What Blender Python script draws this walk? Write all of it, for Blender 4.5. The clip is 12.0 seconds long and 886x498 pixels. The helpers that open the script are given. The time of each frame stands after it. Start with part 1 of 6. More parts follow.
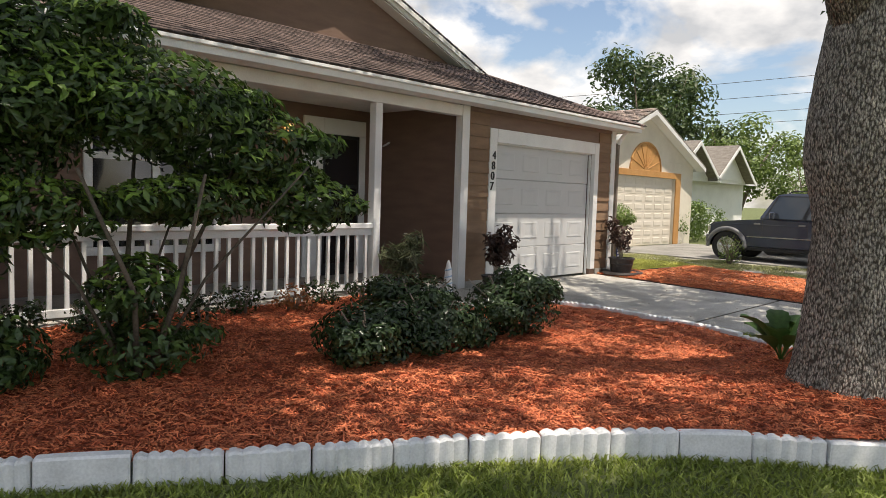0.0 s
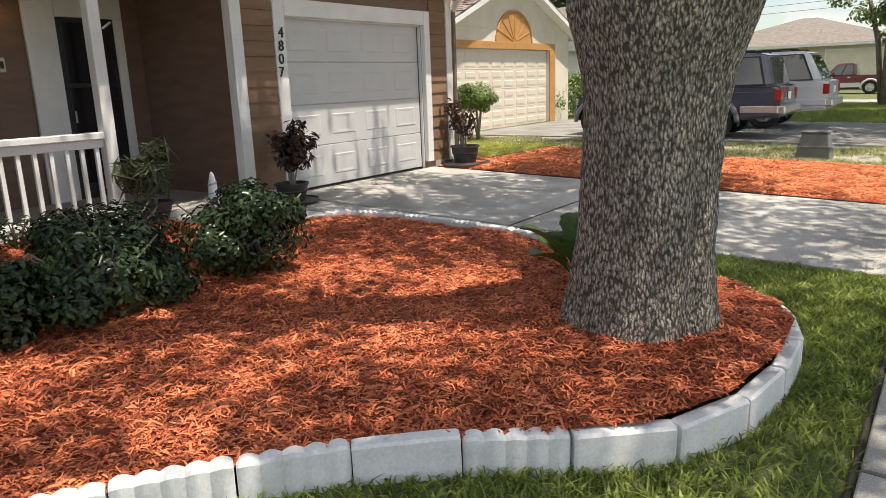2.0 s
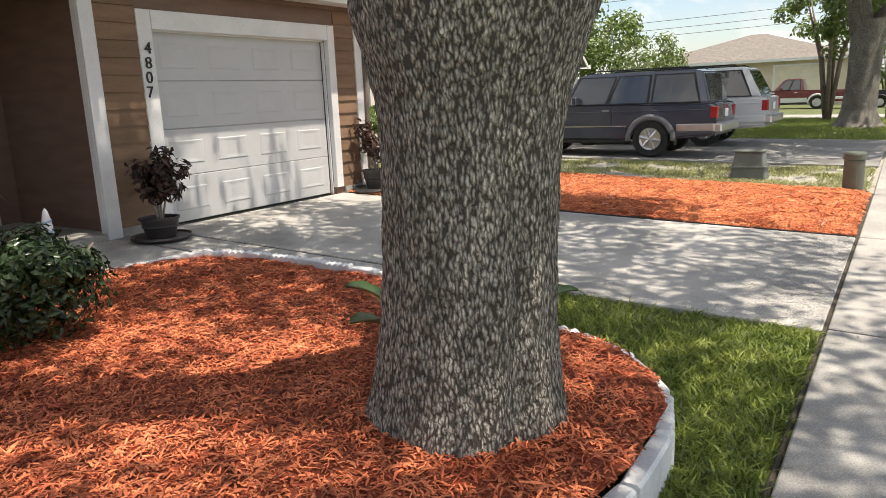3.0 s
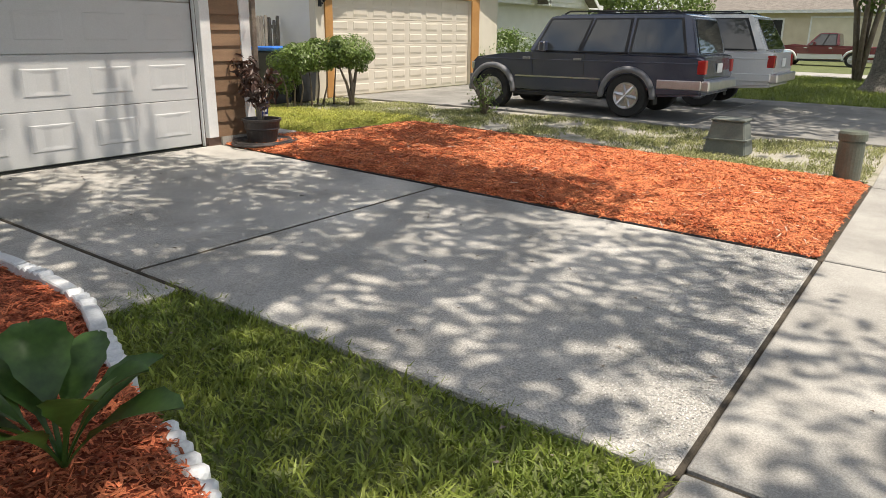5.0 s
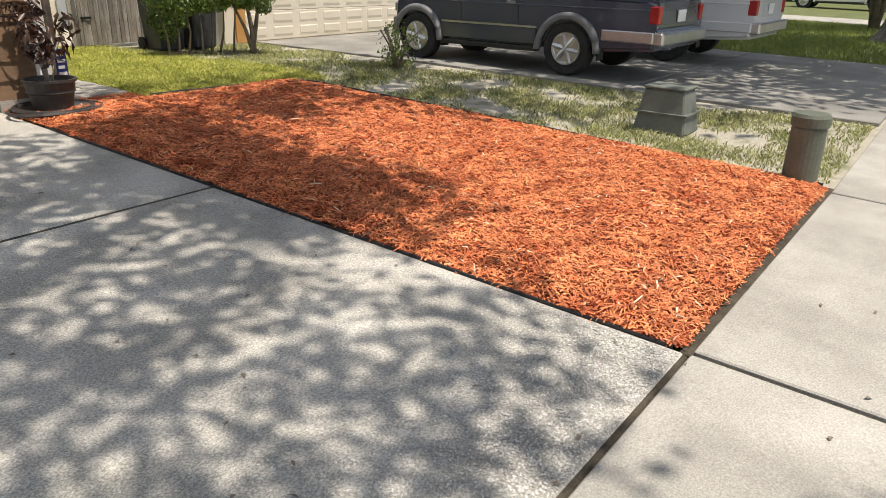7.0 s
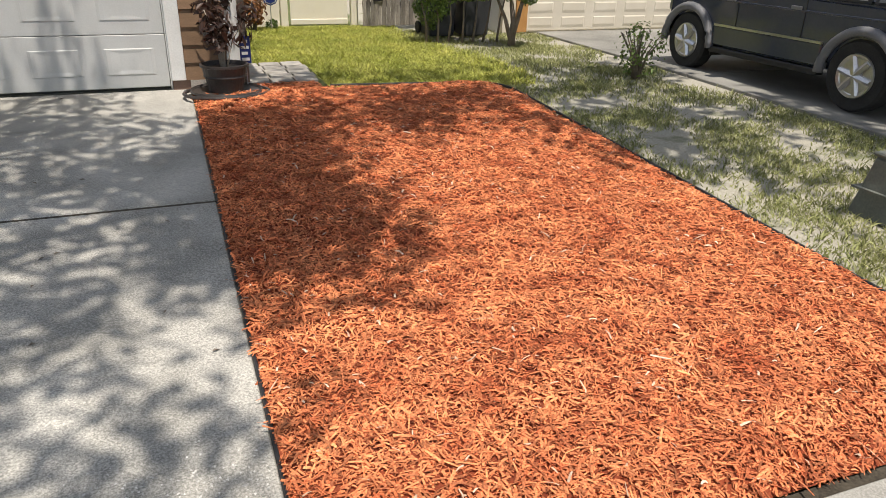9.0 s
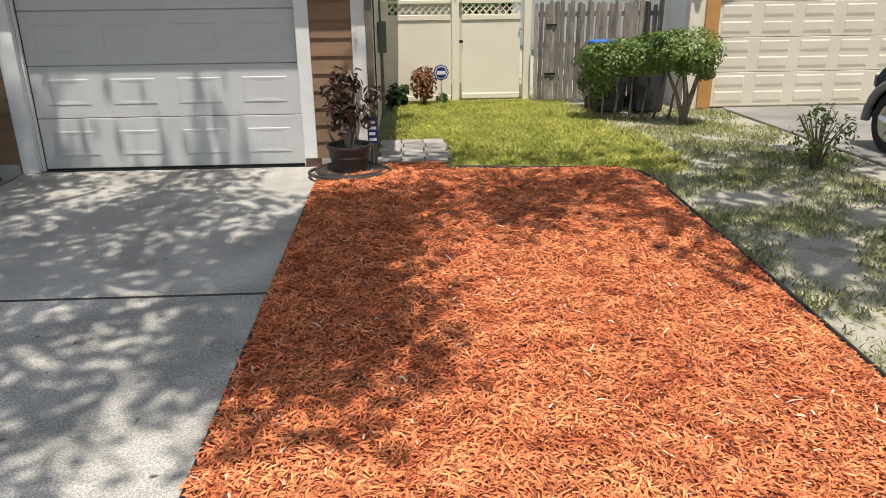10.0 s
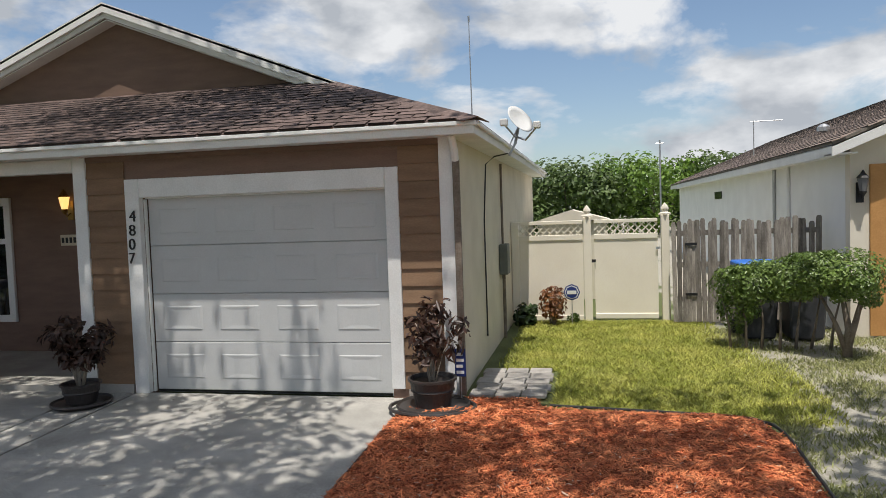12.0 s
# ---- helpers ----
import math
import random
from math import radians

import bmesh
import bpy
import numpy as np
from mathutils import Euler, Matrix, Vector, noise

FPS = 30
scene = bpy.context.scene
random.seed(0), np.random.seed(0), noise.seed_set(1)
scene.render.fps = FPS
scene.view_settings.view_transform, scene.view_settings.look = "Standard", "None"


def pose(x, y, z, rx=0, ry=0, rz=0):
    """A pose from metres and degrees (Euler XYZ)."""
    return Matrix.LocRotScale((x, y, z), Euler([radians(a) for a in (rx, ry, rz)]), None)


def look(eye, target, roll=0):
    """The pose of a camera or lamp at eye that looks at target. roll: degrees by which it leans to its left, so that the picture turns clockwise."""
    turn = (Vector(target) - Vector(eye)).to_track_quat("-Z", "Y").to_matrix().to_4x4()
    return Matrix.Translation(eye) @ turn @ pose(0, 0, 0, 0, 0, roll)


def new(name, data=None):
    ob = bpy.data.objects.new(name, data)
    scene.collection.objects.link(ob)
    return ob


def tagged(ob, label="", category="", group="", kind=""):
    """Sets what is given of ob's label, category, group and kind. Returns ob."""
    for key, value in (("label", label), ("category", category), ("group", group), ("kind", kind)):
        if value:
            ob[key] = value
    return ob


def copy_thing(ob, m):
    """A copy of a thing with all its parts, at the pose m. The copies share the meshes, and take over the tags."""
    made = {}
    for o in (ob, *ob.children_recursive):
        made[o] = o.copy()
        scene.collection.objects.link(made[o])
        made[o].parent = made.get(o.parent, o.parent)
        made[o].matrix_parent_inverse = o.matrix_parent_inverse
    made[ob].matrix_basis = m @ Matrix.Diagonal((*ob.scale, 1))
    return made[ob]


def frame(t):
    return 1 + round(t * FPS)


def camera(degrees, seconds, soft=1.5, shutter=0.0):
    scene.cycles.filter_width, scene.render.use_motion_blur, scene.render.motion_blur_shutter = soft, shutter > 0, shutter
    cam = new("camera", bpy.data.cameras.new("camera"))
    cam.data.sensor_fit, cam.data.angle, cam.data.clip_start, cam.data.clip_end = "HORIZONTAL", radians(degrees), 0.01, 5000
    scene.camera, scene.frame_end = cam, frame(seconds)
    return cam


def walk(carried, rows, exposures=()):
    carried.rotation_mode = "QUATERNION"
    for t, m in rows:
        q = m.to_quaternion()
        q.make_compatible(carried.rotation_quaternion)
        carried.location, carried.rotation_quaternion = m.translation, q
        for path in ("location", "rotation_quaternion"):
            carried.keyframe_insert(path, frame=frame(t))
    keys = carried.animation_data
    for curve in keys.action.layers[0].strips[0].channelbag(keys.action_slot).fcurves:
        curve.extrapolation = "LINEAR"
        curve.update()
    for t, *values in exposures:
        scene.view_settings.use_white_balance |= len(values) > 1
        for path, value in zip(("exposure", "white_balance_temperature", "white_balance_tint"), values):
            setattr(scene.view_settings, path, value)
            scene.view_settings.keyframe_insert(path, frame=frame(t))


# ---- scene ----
from mathutils import geometry

cam = camera(64.2, 12.0, soft=0.7)

PATH = [
    (0, (-0.327, 0.264, 1.326), (1.132, 1.623, 1.18), 1.8),
    (0.5, (0.166, 0.285, 1.259), (1.785, 1.439, 1.043), 0.5),
    (1, (0.664, 0.341, 1.281), (2.274, 1.496, 1.01), -3.1),
    (1.5, (1.264, 0.246, 1.319), (2.761, 1.505, 0.899), -3.1),
    (2, (1.911, 0.248, 1.323), (3.482, 1.398, 0.864), -2.1),
    (2.5, (2.549, 0.178, 1.312), (4.201, 1.239, 0.931), 0.9),
    (3, (3.12, 0.092, 1.33), (4.751, 1.17, 0.911), -2.4),
    (3.5, (3.727, 0.026, 1.358), (5.421, 1.003, 0.937), -3.1),
    (3.7, (3.976, 0.011, 1.352), (5.66, 0.997, 0.915), -2.5),
    (5.3, (6.043, -0.165, 1.304), (7.585, 0.932, 0.655), 1.4),
    (5.5, (6.31, -0.149, 1.278), (7.85, 0.922, 0.585), 1.5),
    (6, (7.011, -0.175, 1.321), (8.561, 0.879, 0.623), -1.2),
    (6.5, (7.622, -0.293, 1.337), (9.147, 0.775, 0.605), 1.9),
    (7, (8.285, -0.328, 1.359), (9.775, 0.783, 0.619), 1.2),
    (7.2, (8.554, -0.352, 1.336), (10.043, 0.778, 0.623), 0.0),
    (8.8, (10.652, -0.956, 1.624), (11.347, 0.717, 0.776), -0.3),
    (9, (10.933, -0.887, 1.588), (11.595, 0.813, 0.769), 1.5),
    (9.5, (11.555, -0.683, 1.644), (11.883, 1.137, 0.883), -2.1),
    (10, (12.078, -0.533, 1.721), (12.166, 1.35, 1.051), -0.7),
    (10.5, (12.449, -0.202, 1.789), (12.432, 1.76, 1.403), 1.1),
    (11, (12.806, -0.007, 1.864), (12.644, 1.978, 1.684), 0.8),
    (11.5, (12.994, 0.091, 1.931), (12.736, 2.074, 1.832), -0.2),
    (12, (13.009, 0.119, 1.917), (12.595, 2.073, 1.811), -2.0),
]
walk(cam, [(t, look(e, g, r)) for t, e, g, r in PATH],
     exposures=((0.0, 0.32, 7000, 12), (0.5, 0.21, 7000, 12), (1.5, 0.24, 7000, 12), (2.0, 0.50, 7000, 12), (2.5, 0.60, 7000, 13), (3.5, 0.47, 6900, 12), (5.5, 0.28, 6900, 11), (7.0, 0.20, 6900, 11),
                (9.5, 0.05, 6650, 10), (10.5, 0.22, 6550, 10), (11.0, -0.05, 6450, 10), (12.0, -0.12, 6400, 10)))

# ---- light ----
SUN_EL = radians(72)
world = bpy.data.worlds.new("sky")
scene.world = world
world.use_nodes = True
wt = world.node_tree
wt.nodes.clear()
w_out = wt.nodes.new("ShaderNodeOutputWorld")
w_bg = wt.nodes.new("ShaderNodeBackground")
w_sky = wt.nodes.new("ShaderNodeTexSky")
w_sky.sky_type, w_sky.sun_disc = "NISHITA", False
w_sky.sun_elevation, w_sky.sun_rotation = SUN_EL, radians(180)
w_sky.air_density, w_sky.dust_density, w_sky.ozone_density = 1.0, 1.0, 1.2
w_bg.inputs["Strength"].default_value = 0.127
w_co = wt.nodes.new("ShaderNodeTexCoord")
w_map = wt.nodes.new("ShaderNodeMapping")
w_map.inputs["Scale"].default_value = (1.0, 1.0, 1.9)
w_map.inputs["Location"].default_value = (0.35, 0.2, 0.0)
w_n, w_g = wt.nodes.new("ShaderNodeTexNoise"), wt.nodes.new("ShaderNodeTexNoise")
w_n.inputs["Scale"].default_value, w_n.inputs["Detail"].default_value = 4.2, 12.0
w_n.inputs["Roughness"].default_value, w_n.inputs["Distortion"].default_value = 0.55, 0.25
w_g.inputs["Scale"].default_value, w_g.inputs["Detail"].default_value = 9.0, 8.0
w_r, w_s = wt.nodes.new("ShaderNodeValToRGB"), wt.nodes.new("ShaderNodeValToRGB")
w_r.color_ramp.elements[0].position, w_r.color_ramp.elements[1].position = 0.455, 0.56
w_s.color_ramp.elements[0].position, w_s.color_ramp.elements[1].position = 0.36, 0.60
w_s.color_ramp.elements[0].color, w_s.color_ramp.elements[1].color = (3.9, 4.15, 4.5, 1), (7.2, 7.25, 7.3, 1)
w_mix = wt.nodes.new("ShaderNodeMix")
w_mix.data_type = "RGBA"
wt.links.new(w_co.outputs["Generated"], w_map.inputs["Vector"])
for w_x, w_y in ((w_n, w_r), (w_g, w_s)):
    wt.links.new(w_map.outputs["Vector"], w_x.inputs["Vector"])
    wt.links.new(w_x.outputs["Fac"], w_y.inputs["Fac"])
wt.links.new(w_r.outputs["Color"], w_mix.inputs[0])
wt.links.new(w_sky.outputs["Color"], w_mix.inputs[6])
wt.links.new(w_s.outputs["Color"], w_mix.inputs[7])
wt.links.new(w_mix.outputs[2], w_bg.inputs["Color"])
wt.links.new(w_bg.outputs["Background"], w_out.inputs["Surface"])
sun = new("sun", bpy.data.lights.new("sun", "SUN"))
sun.data.energy, sun.data.angle, sun.data.color = 4.8, radians(0.53), (1.0, 0.94, 0.85)
sun.matrix_world = look((0.3, -10 * math.cos(SUN_EL), 10 * math.sin(SUN_EL)), (0, 0, 0))


# ---- materials ----
def rgba(c):
    return (c[0], c[1], c[2], 1.0)


def material(name, c1, c2, rough=0.75, scale=3.0, fine=60.0, bump=0.25, depth=0.01, metal=0.0, vary=0.0, island=False, spec=0.4, stretch=(1, 1, 1)):
    m = bpy.data.materials.new(name)
    m.use_nodes = True
    nt = m.node_tree
    b = nt.nodes["Principled BSDF"]
    b.inputs["Roughness"].default_value, b.inputs["Metallic"].default_value = rough, metal
    b.inputs["Specular IOR Level"].default_value = spec
    geo = nt.nodes.new("ShaderNodeNewGeometry")
    mp = nt.nodes.new("ShaderNodeMapping")
    mp.inputs["Scale"].default_value = stretch
    nt.links.new(geo.outputs["Position"], mp.inputs["Vector"])
    n1, n2 = nt.nodes.new("ShaderNodeTexNoise"), nt.nodes.new("ShaderNodeTexNoise")
    n1.inputs["Scale"].default_value, n2.inputs["Scale"].default_value = scale, fine
    n1.inputs["Detail"].default_value, n2.inputs["Detail"].default_value = 5.0, 3.0
    mixn = nt.nodes.new("ShaderNodeMath")
    mixn.operation = "MULTIPLY_ADD"
    mixn.inputs[1].default_value = 0.45
    half = nt.nodes.new("ShaderNodeMath")
    half.operation = "MULTIPLY"
    half.inputs[1].default_value = 0.55
    for n in (n1, n2):
        nt.links.new(mp.outputs["Vector"], n.inputs["Vector"])
    nt.links.new(n1.outputs["Fac"], half.inputs[0])
    nt.links.new(n2.outputs["Fac"], mixn.inputs[0])
    nt.links.new(half.outputs[0], mixn.inputs[2])
    ramp = nt.nodes.new("ShaderNodeValToRGB")
    ramp.color_ramp.elements[0].position, ramp.color_ramp.elements[1].position = 0.36, 0.64
    ramp.color_ramp.elements[0].color, ramp.color_ramp.elements[1].color = rgba(c1), rgba(c2)
    nt.links.new(mixn.outputs[0], ramp.inputs["Fac"])
    out = ramp.outputs["Color"]
    if vary:
        hsv = nt.nodes.new("ShaderNodeHueSaturation")
        rng = nt.nodes.new("ShaderNodeMapRange")
        rng.inputs["To Min"].default_value, rng.inputs["To Max"].default_value = 1 - vary, 1 + vary
        if island:
            nt.links.new(geo.outputs["Random Per Island"], rng.inputs["Value"])
        else:
            oi = nt.nodes.new("ShaderNodeObjectInfo")
            nt.links.new(oi.outputs["Random"], rng.inputs["Value"])
        nt.links.new(rng.outputs["Result"], hsv.inputs["Value"])
        nt.links.new(out, hsv.inputs["Color"])
        out = hsv.outputs["Color"]
    nt.links.new(out, b.inputs["Base Color"])
    if bump:
        bp = nt.nodes.new("ShaderNodeBump")
        bp.inputs["Strength"].default_value, bp.inputs["Distance"].default_value = bump, depth
        nt.links.new(mixn.outputs[0], bp.inputs["Height"])
        nt.links.new(bp.outputs["Normal"], b.inputs["Normal"])
    return m


def leafy(name, c1, c2, rough=0.45, vary=0.35):
    """Leaf paint with some light let through."""
    m = material(name, c1, c2, rough=rough, scale=2.0, fine=30, bump=0, vary=vary, island=True, spec=0.5)
    nt = m.node_tree
    b = nt.nodes["Principled BSDF"]
    src = b.inputs["Base Color"].links[0].from_socket
    tr = nt.nodes.new("ShaderNodeBsdfTranslucent")
    mx = nt.nodes.new("ShaderNodeMixShader")
    mx.inputs[0].default_value = 0.3
    nt.links.new(src, tr.inputs["Color"])
    nt.links.new(b.outputs[0], mx.inputs[1])
    nt.links.new(tr.outputs[0], mx.inputs[2])
    nt.links.new(mx.outputs[0], nt.nodes["Material Output"].inputs["Surface"])
    return m


def glass(name, tint, rough=0.03):
    m = bpy.data.materials.new(name)
    m.use_nodes = True
    b = m.node_tree.nodes["Principled BSDF"]
    b.inputs["Base Color"].default_value = rgba(tint)
    b.inputs["Roughness"].default_value = rough
    b.inputs["Specular IOR Level"].default_value = 0.8
    b.inputs["Coat Weight"].default_value = 0.6
    return m


# Sheet under the chips, coloured darker to give the shade in their gaps.
MULCH_GAPS = material("mulch", (0.15, 0.026, 0.010), (0.34, 0.075, 0.028), 0.9, 14, 110, 0.8, 0.03)
CHIP_RED = material("red_mulch_chip", (0.34, 0.066, 0.027), (0.74, 0.24, 0.105), 0.8, 5, 140, 0.3, 0.004, vary=0.55, island=True)
CHIP_ORANGE = material("orange_mulch_chip", (0.40, 0.085, 0.030), (0.86, 0.32, 0.135), 0.8, 5, 140, 0.3, 0.004, vary=0.5, island=True)
BARK = material("oak_bark", (0.38, 0.35, 0.295), (0.66, 0.61, 0.53), 0.92, 7, 130, 0.5, 0.01, stretch=(1, 1, 0.5))
CONCRETE = material("concrete", (0.27, 0.258, 0.235), (0.43, 0.415, 0.38), 0.88, 2.2, 170, 0.4, 0.004)
CONCRETE_DRIVE = material("driveway_concrete", (0.29, 0.28, 0.255), (0.52, 0.50, 0.46), 0.9, 1.7, 190, 0.6, 0.005)
# Neighbour's drive: stained grey, darkened further to carry the far oak's shade.
CONCRETE_SHADED = material("stained_shaded_concrete", (0.15, 0.146, 0.135), (0.32, 0.31, 0.285), 0.9, 1.2, 150, 0.5, 0.005)
CURB_PAINT = material("curb_paint", (0.62, 0.63, 0.63), (0.82, 0.83, 0.83), 0.6, 7, 70, 0.25, 0.004)
WHITE = material("white_paint", (0.70, 0.70, 0.69), (0.83, 0.83, 0.82), 0.5, 3, 60, 0.08, 0.002)
DOOR_WHITE = material("door_white", (0.51, 0.515, 0.515), (0.57, 0.575, 0.575), 0.42, 2, 80, 0.05, 0.001)
BROWN = material("brown_siding", (0.165, 0.103, 0.079), (0.225, 0.145, 0.110), 0.72, 2, 45, 0.2, 0.004, stretch=(1, 1, 5))
BROWN_BOARD = material("siding_board", (0.18, 0.11, 0.066), (0.26, 0.162, 0.098), 0.72, 2, 40, 0.25, 0.004, vary=0.12, stretch=(1, 1, 6))
CREAM = material("cream_stucco", (0.62, 0.56, 0.44), (0.74, 0.68, 0.55), 0.85, 2, 120, 0.4, 0.006)
NB_WHITE = material("white_stucco", (0.78, 0.78, 0.77), (0.87, 0.87, 0.86), 0.85, 2, 110, 0.4, 0.006)
NB_CREAM = material("pale_stucco", (0.66, 0.60, 0.50), (0.78, 0.72, 0.61), 0.85, 2, 110, 0.35, 0.006)
NB_DOOR = material("beige_door", (0.66, 0.60, 0.50), (0.75, 0.69, 0.59), 0.5, 2, 70, 0.06, 0.002)
TAN = material("tan_trim", (0.46, 0.23, 0.075), (0.56, 0.30, 0.11), 0.6, 3, 60, 0.15, 0.003)
PVC = material("beige_vinyl", (0.79, 0.72, 0.60), (0.86, 0.80, 0.68), 0.4, 2, 60, 0.04, 0.001)
SHINGLE = material("brown_shingle", (0.070, 0.049, 0.046), (0.19, 0.135, 0.118), 0.92, 16, 160, 0.5, 0.006, vary=0.32)
SHINGLE_REST = material("shingle_rest", (0.070, 0.049, 0.046), (0.19, 0.135, 0.118), 0.92, 16, 160, 0.5, 0.006, vary=0.32, island=True)
ROOF_NB = material("grey_brown_roof", (0.135, 0.118, 0.10), (0.26, 0.235, 0.205), 0.92, 4, 60, 0.6, 0.02, stretch=(1, 1, 4))
ROOF_TAB = material("grey_brown_shingle", (0.18, 0.138, 0.118), (0.40, 0.32, 0.275), 0.92, 9, 120, 0.5, 0.006, vary=0.35, island=True)
OLD_WOOD = material("weathered_wood", (0.12, 0.105, 0.09), (0.36, 0.325, 0.285), 0.9, 6, 60, 0.7, 0.01, vary=0.38, stretch=(4, 4, 0.6))
LEAF_DARK = leafy("dark_leaf", (0.020, 0.040, 0.016), (0.062, 0.10, 0.038), 0.26)
LEAF_TALL = leafy("tall_shrub_leaf", (0.028, 0.058, 0.015), (0.078, 0.135, 0.036), 0.34)
LEAF_MID = leafy("shrub_leaf", (0.085, 0.165, 0.024), (0.23, 0.35, 0.06), 0.4)
LEAF_HEDGE = leafy("hedge_leaf", (0.075, 0.13, 0.026), (0.21, 0.295, 0.07), 0.34)
LEAF_OAK = leafy("oak_leaf", (0.035, 0.065, 0.018), (0.085, 0.13, 0.04), 0.5)
LEAF_FAR = leafy("far_leaf", (0.05, 0.09, 0.025), (0.15, 0.21, 0.06), 0.5)
LEAF_LIGHT = leafy("light_leaf", (0.10, 0.16, 0.035), (0.20, 0.27, 0.07), 0.5)
LEAF_RED = leafy("croton_leaf", (0.035, 0.02, 0.018), (0.10, 0.05, 0.032), 0.4, 0.5)
LEAF_BRONZE = leafy("bronze_leaf", (0.20, 0.07, 0.03), (0.30, 0.14, 0.05), 0.45, 0.4)
LEAF_STRAP = leafy("strap_leaf", (0.05, 0.07, 0.03), (0.22, 0.24, 0.13), 0.4, 0.5)
STRIPE_BLUE = material("stripe_blue", (0.28, 0.42, 0.56), (0.36, 0.50, 0.64), 0.5, 6, 60, 0.0)
LEAF_BIG = leafy("broad_leaf", (0.04, 0.095, 0.02), (0.09, 0.19, 0.04), 0.35, 0.25)
GRASS = leafy("grass_blade", (0.12, 0.175, 0.026), (0.32, 0.37, 0.075), 0.55, 0.4)
GRASS_SIDE = leafy("side_grass_blade", (0.27, 0.31, 0.04), (0.60, 0.58, 0.15), 0.55, 0.5)
GRASS_DRY = leafy("dry_grass", (0.20, 0.22, 0.075), (0.44, 0.44, 0.20), 0.6, 0.45)
TWIG = material("twig", (0.13, 0.10, 0.075), (0.25, 0.21, 0.17), 0.85, 8, 60, 0.3, 0.004)
STEM_DARK = material("dark_stem", (0.06, 0.046, 0.034), (0.15, 0.125, 0.10), 0.85, 8, 60, 0.3, 0.004)
TWIG_PALE = material("pale_stem", (0.28, 0.24, 0.20), (0.42, 0.37, 0.31), 0.85, 8, 60, 0.3, 0.004)
POT = material("dark_pot", (0.028, 0.024, 0.023), (0.055, 0.047, 0.044), 0.45, 6, 60, 0.1, 0.002)
BLACK = material("black_plastic", (0.012, 0.012, 0.013), (0.025, 0.025, 0.027), 0.45, 5, 60, 0.05, 0.001)
RUBBER = material("tyre_rubber", (0.016, 0.016, 0.017), (0.035, 0.034, 0.033), 0.8, 9, 60, 0.2, 0.003)
CHROME = material("alloy", (0.55, 0.55, 0.56), (0.68, 0.68, 0.69), 0.28, 6, 60, 0.03, 0.001, metal=1.0)
STEEL = material("galvanised_steel", (0.40, 0.41, 0.42), (0.55, 0.56, 0.57), 0.4, 6, 60, 0.05, 0.001, metal=0.8)
DISH = material("dish_grey", (0.60, 0.60, 0.59), (0.70, 0.70, 0.69), 0.5, 4, 60, 0.05, 0.001)
CAR_DARK = material("dark_car_paint", (0.034, 0.042, 0.070), (0.044, 0.053, 0.085), 0.24, 2, 40, 0.0, spec=0.7)
CAR_GREY = material("grey_cladding", (0.16, 0.16, 0.17), (0.21, 0.21, 0.22), 0.4, 4, 60, 0.05, 0.001)
CAR_WHITE = material("white_car_paint", (0.66, 0.67, 0.68), (0.72, 0.73, 0.74), 0.22, 2, 40, 0.0, spec=0.6)
CAR_RED = material("maroon_car_paint", (0.13, 0.02, 0.025), (0.17, 0.03, 0.035), 0.25, 2, 40, 0.0, spec=0.6)
RED_LENS = material("red_lens", (0.35, 0.02, 0.02), (0.45, 0.035, 0.03), 0.15, 3, 40, 0.0)
for m in (CAR_DARK, CAR_WHITE, CAR_RED):
    m.node_tree.nodes["Principled BSDF"].inputs["Coat Weight"].default_value = 0.8
CAR_GLASS = glass("car_glass", (0.035, 0.04, 0.043))
DARK_GLASS = glass("dark_glass", (0.012, 0.014, 0.02), 0.06)
BLUE = material("blue_plastic", (0.02, 0.14, 0.55), (0.03, 0.18, 0.65), 0.4, 5, 60, 0.05, 0.001)
BIN_GREY = material("bin_grey", (0.035, 0.037, 0.042), (0.06, 0.062, 0.068), 0.5, 5, 60, 0.05, 0.001)
PIPE_GREEN = material("grey_green_plastic", (0.088, 0.102, 0.078), (0.135, 0.148, 0.115), 0.6, 6, 60, 0.15, 0.002)
BOX_GREY = material("grey_green_box", (0.11, 0.122, 0.108), (0.165, 0.178, 0.158), 0.6, 6, 60, 0.15, 0.002)
SIGN_BLUE = material("sign_blue", (0.012, 0.03, 0.16), (0.018, 0.04, 0.20), 0.4, 6, 60, 0.0)
PEBBLE = material("pebble", (0.42, 0.41, 0.39), (0.66, 0.65, 0.63), 0.8, 20, 120, 0.1, 0.002, vary=0.35, island=True)
PAVER = material("grey_paver", (0.24, 0.225, 0.205), (0.46, 0.43, 0.395), 0.9, 6, 90, 0.4, 0.005, vary=0.15)
SKIN_BEIGE = material("far_stucco", (0.55, 0.47, 0.36), (0.66, 0.58, 0.46), 0.85, 2, 60, 0.2, 0.005)


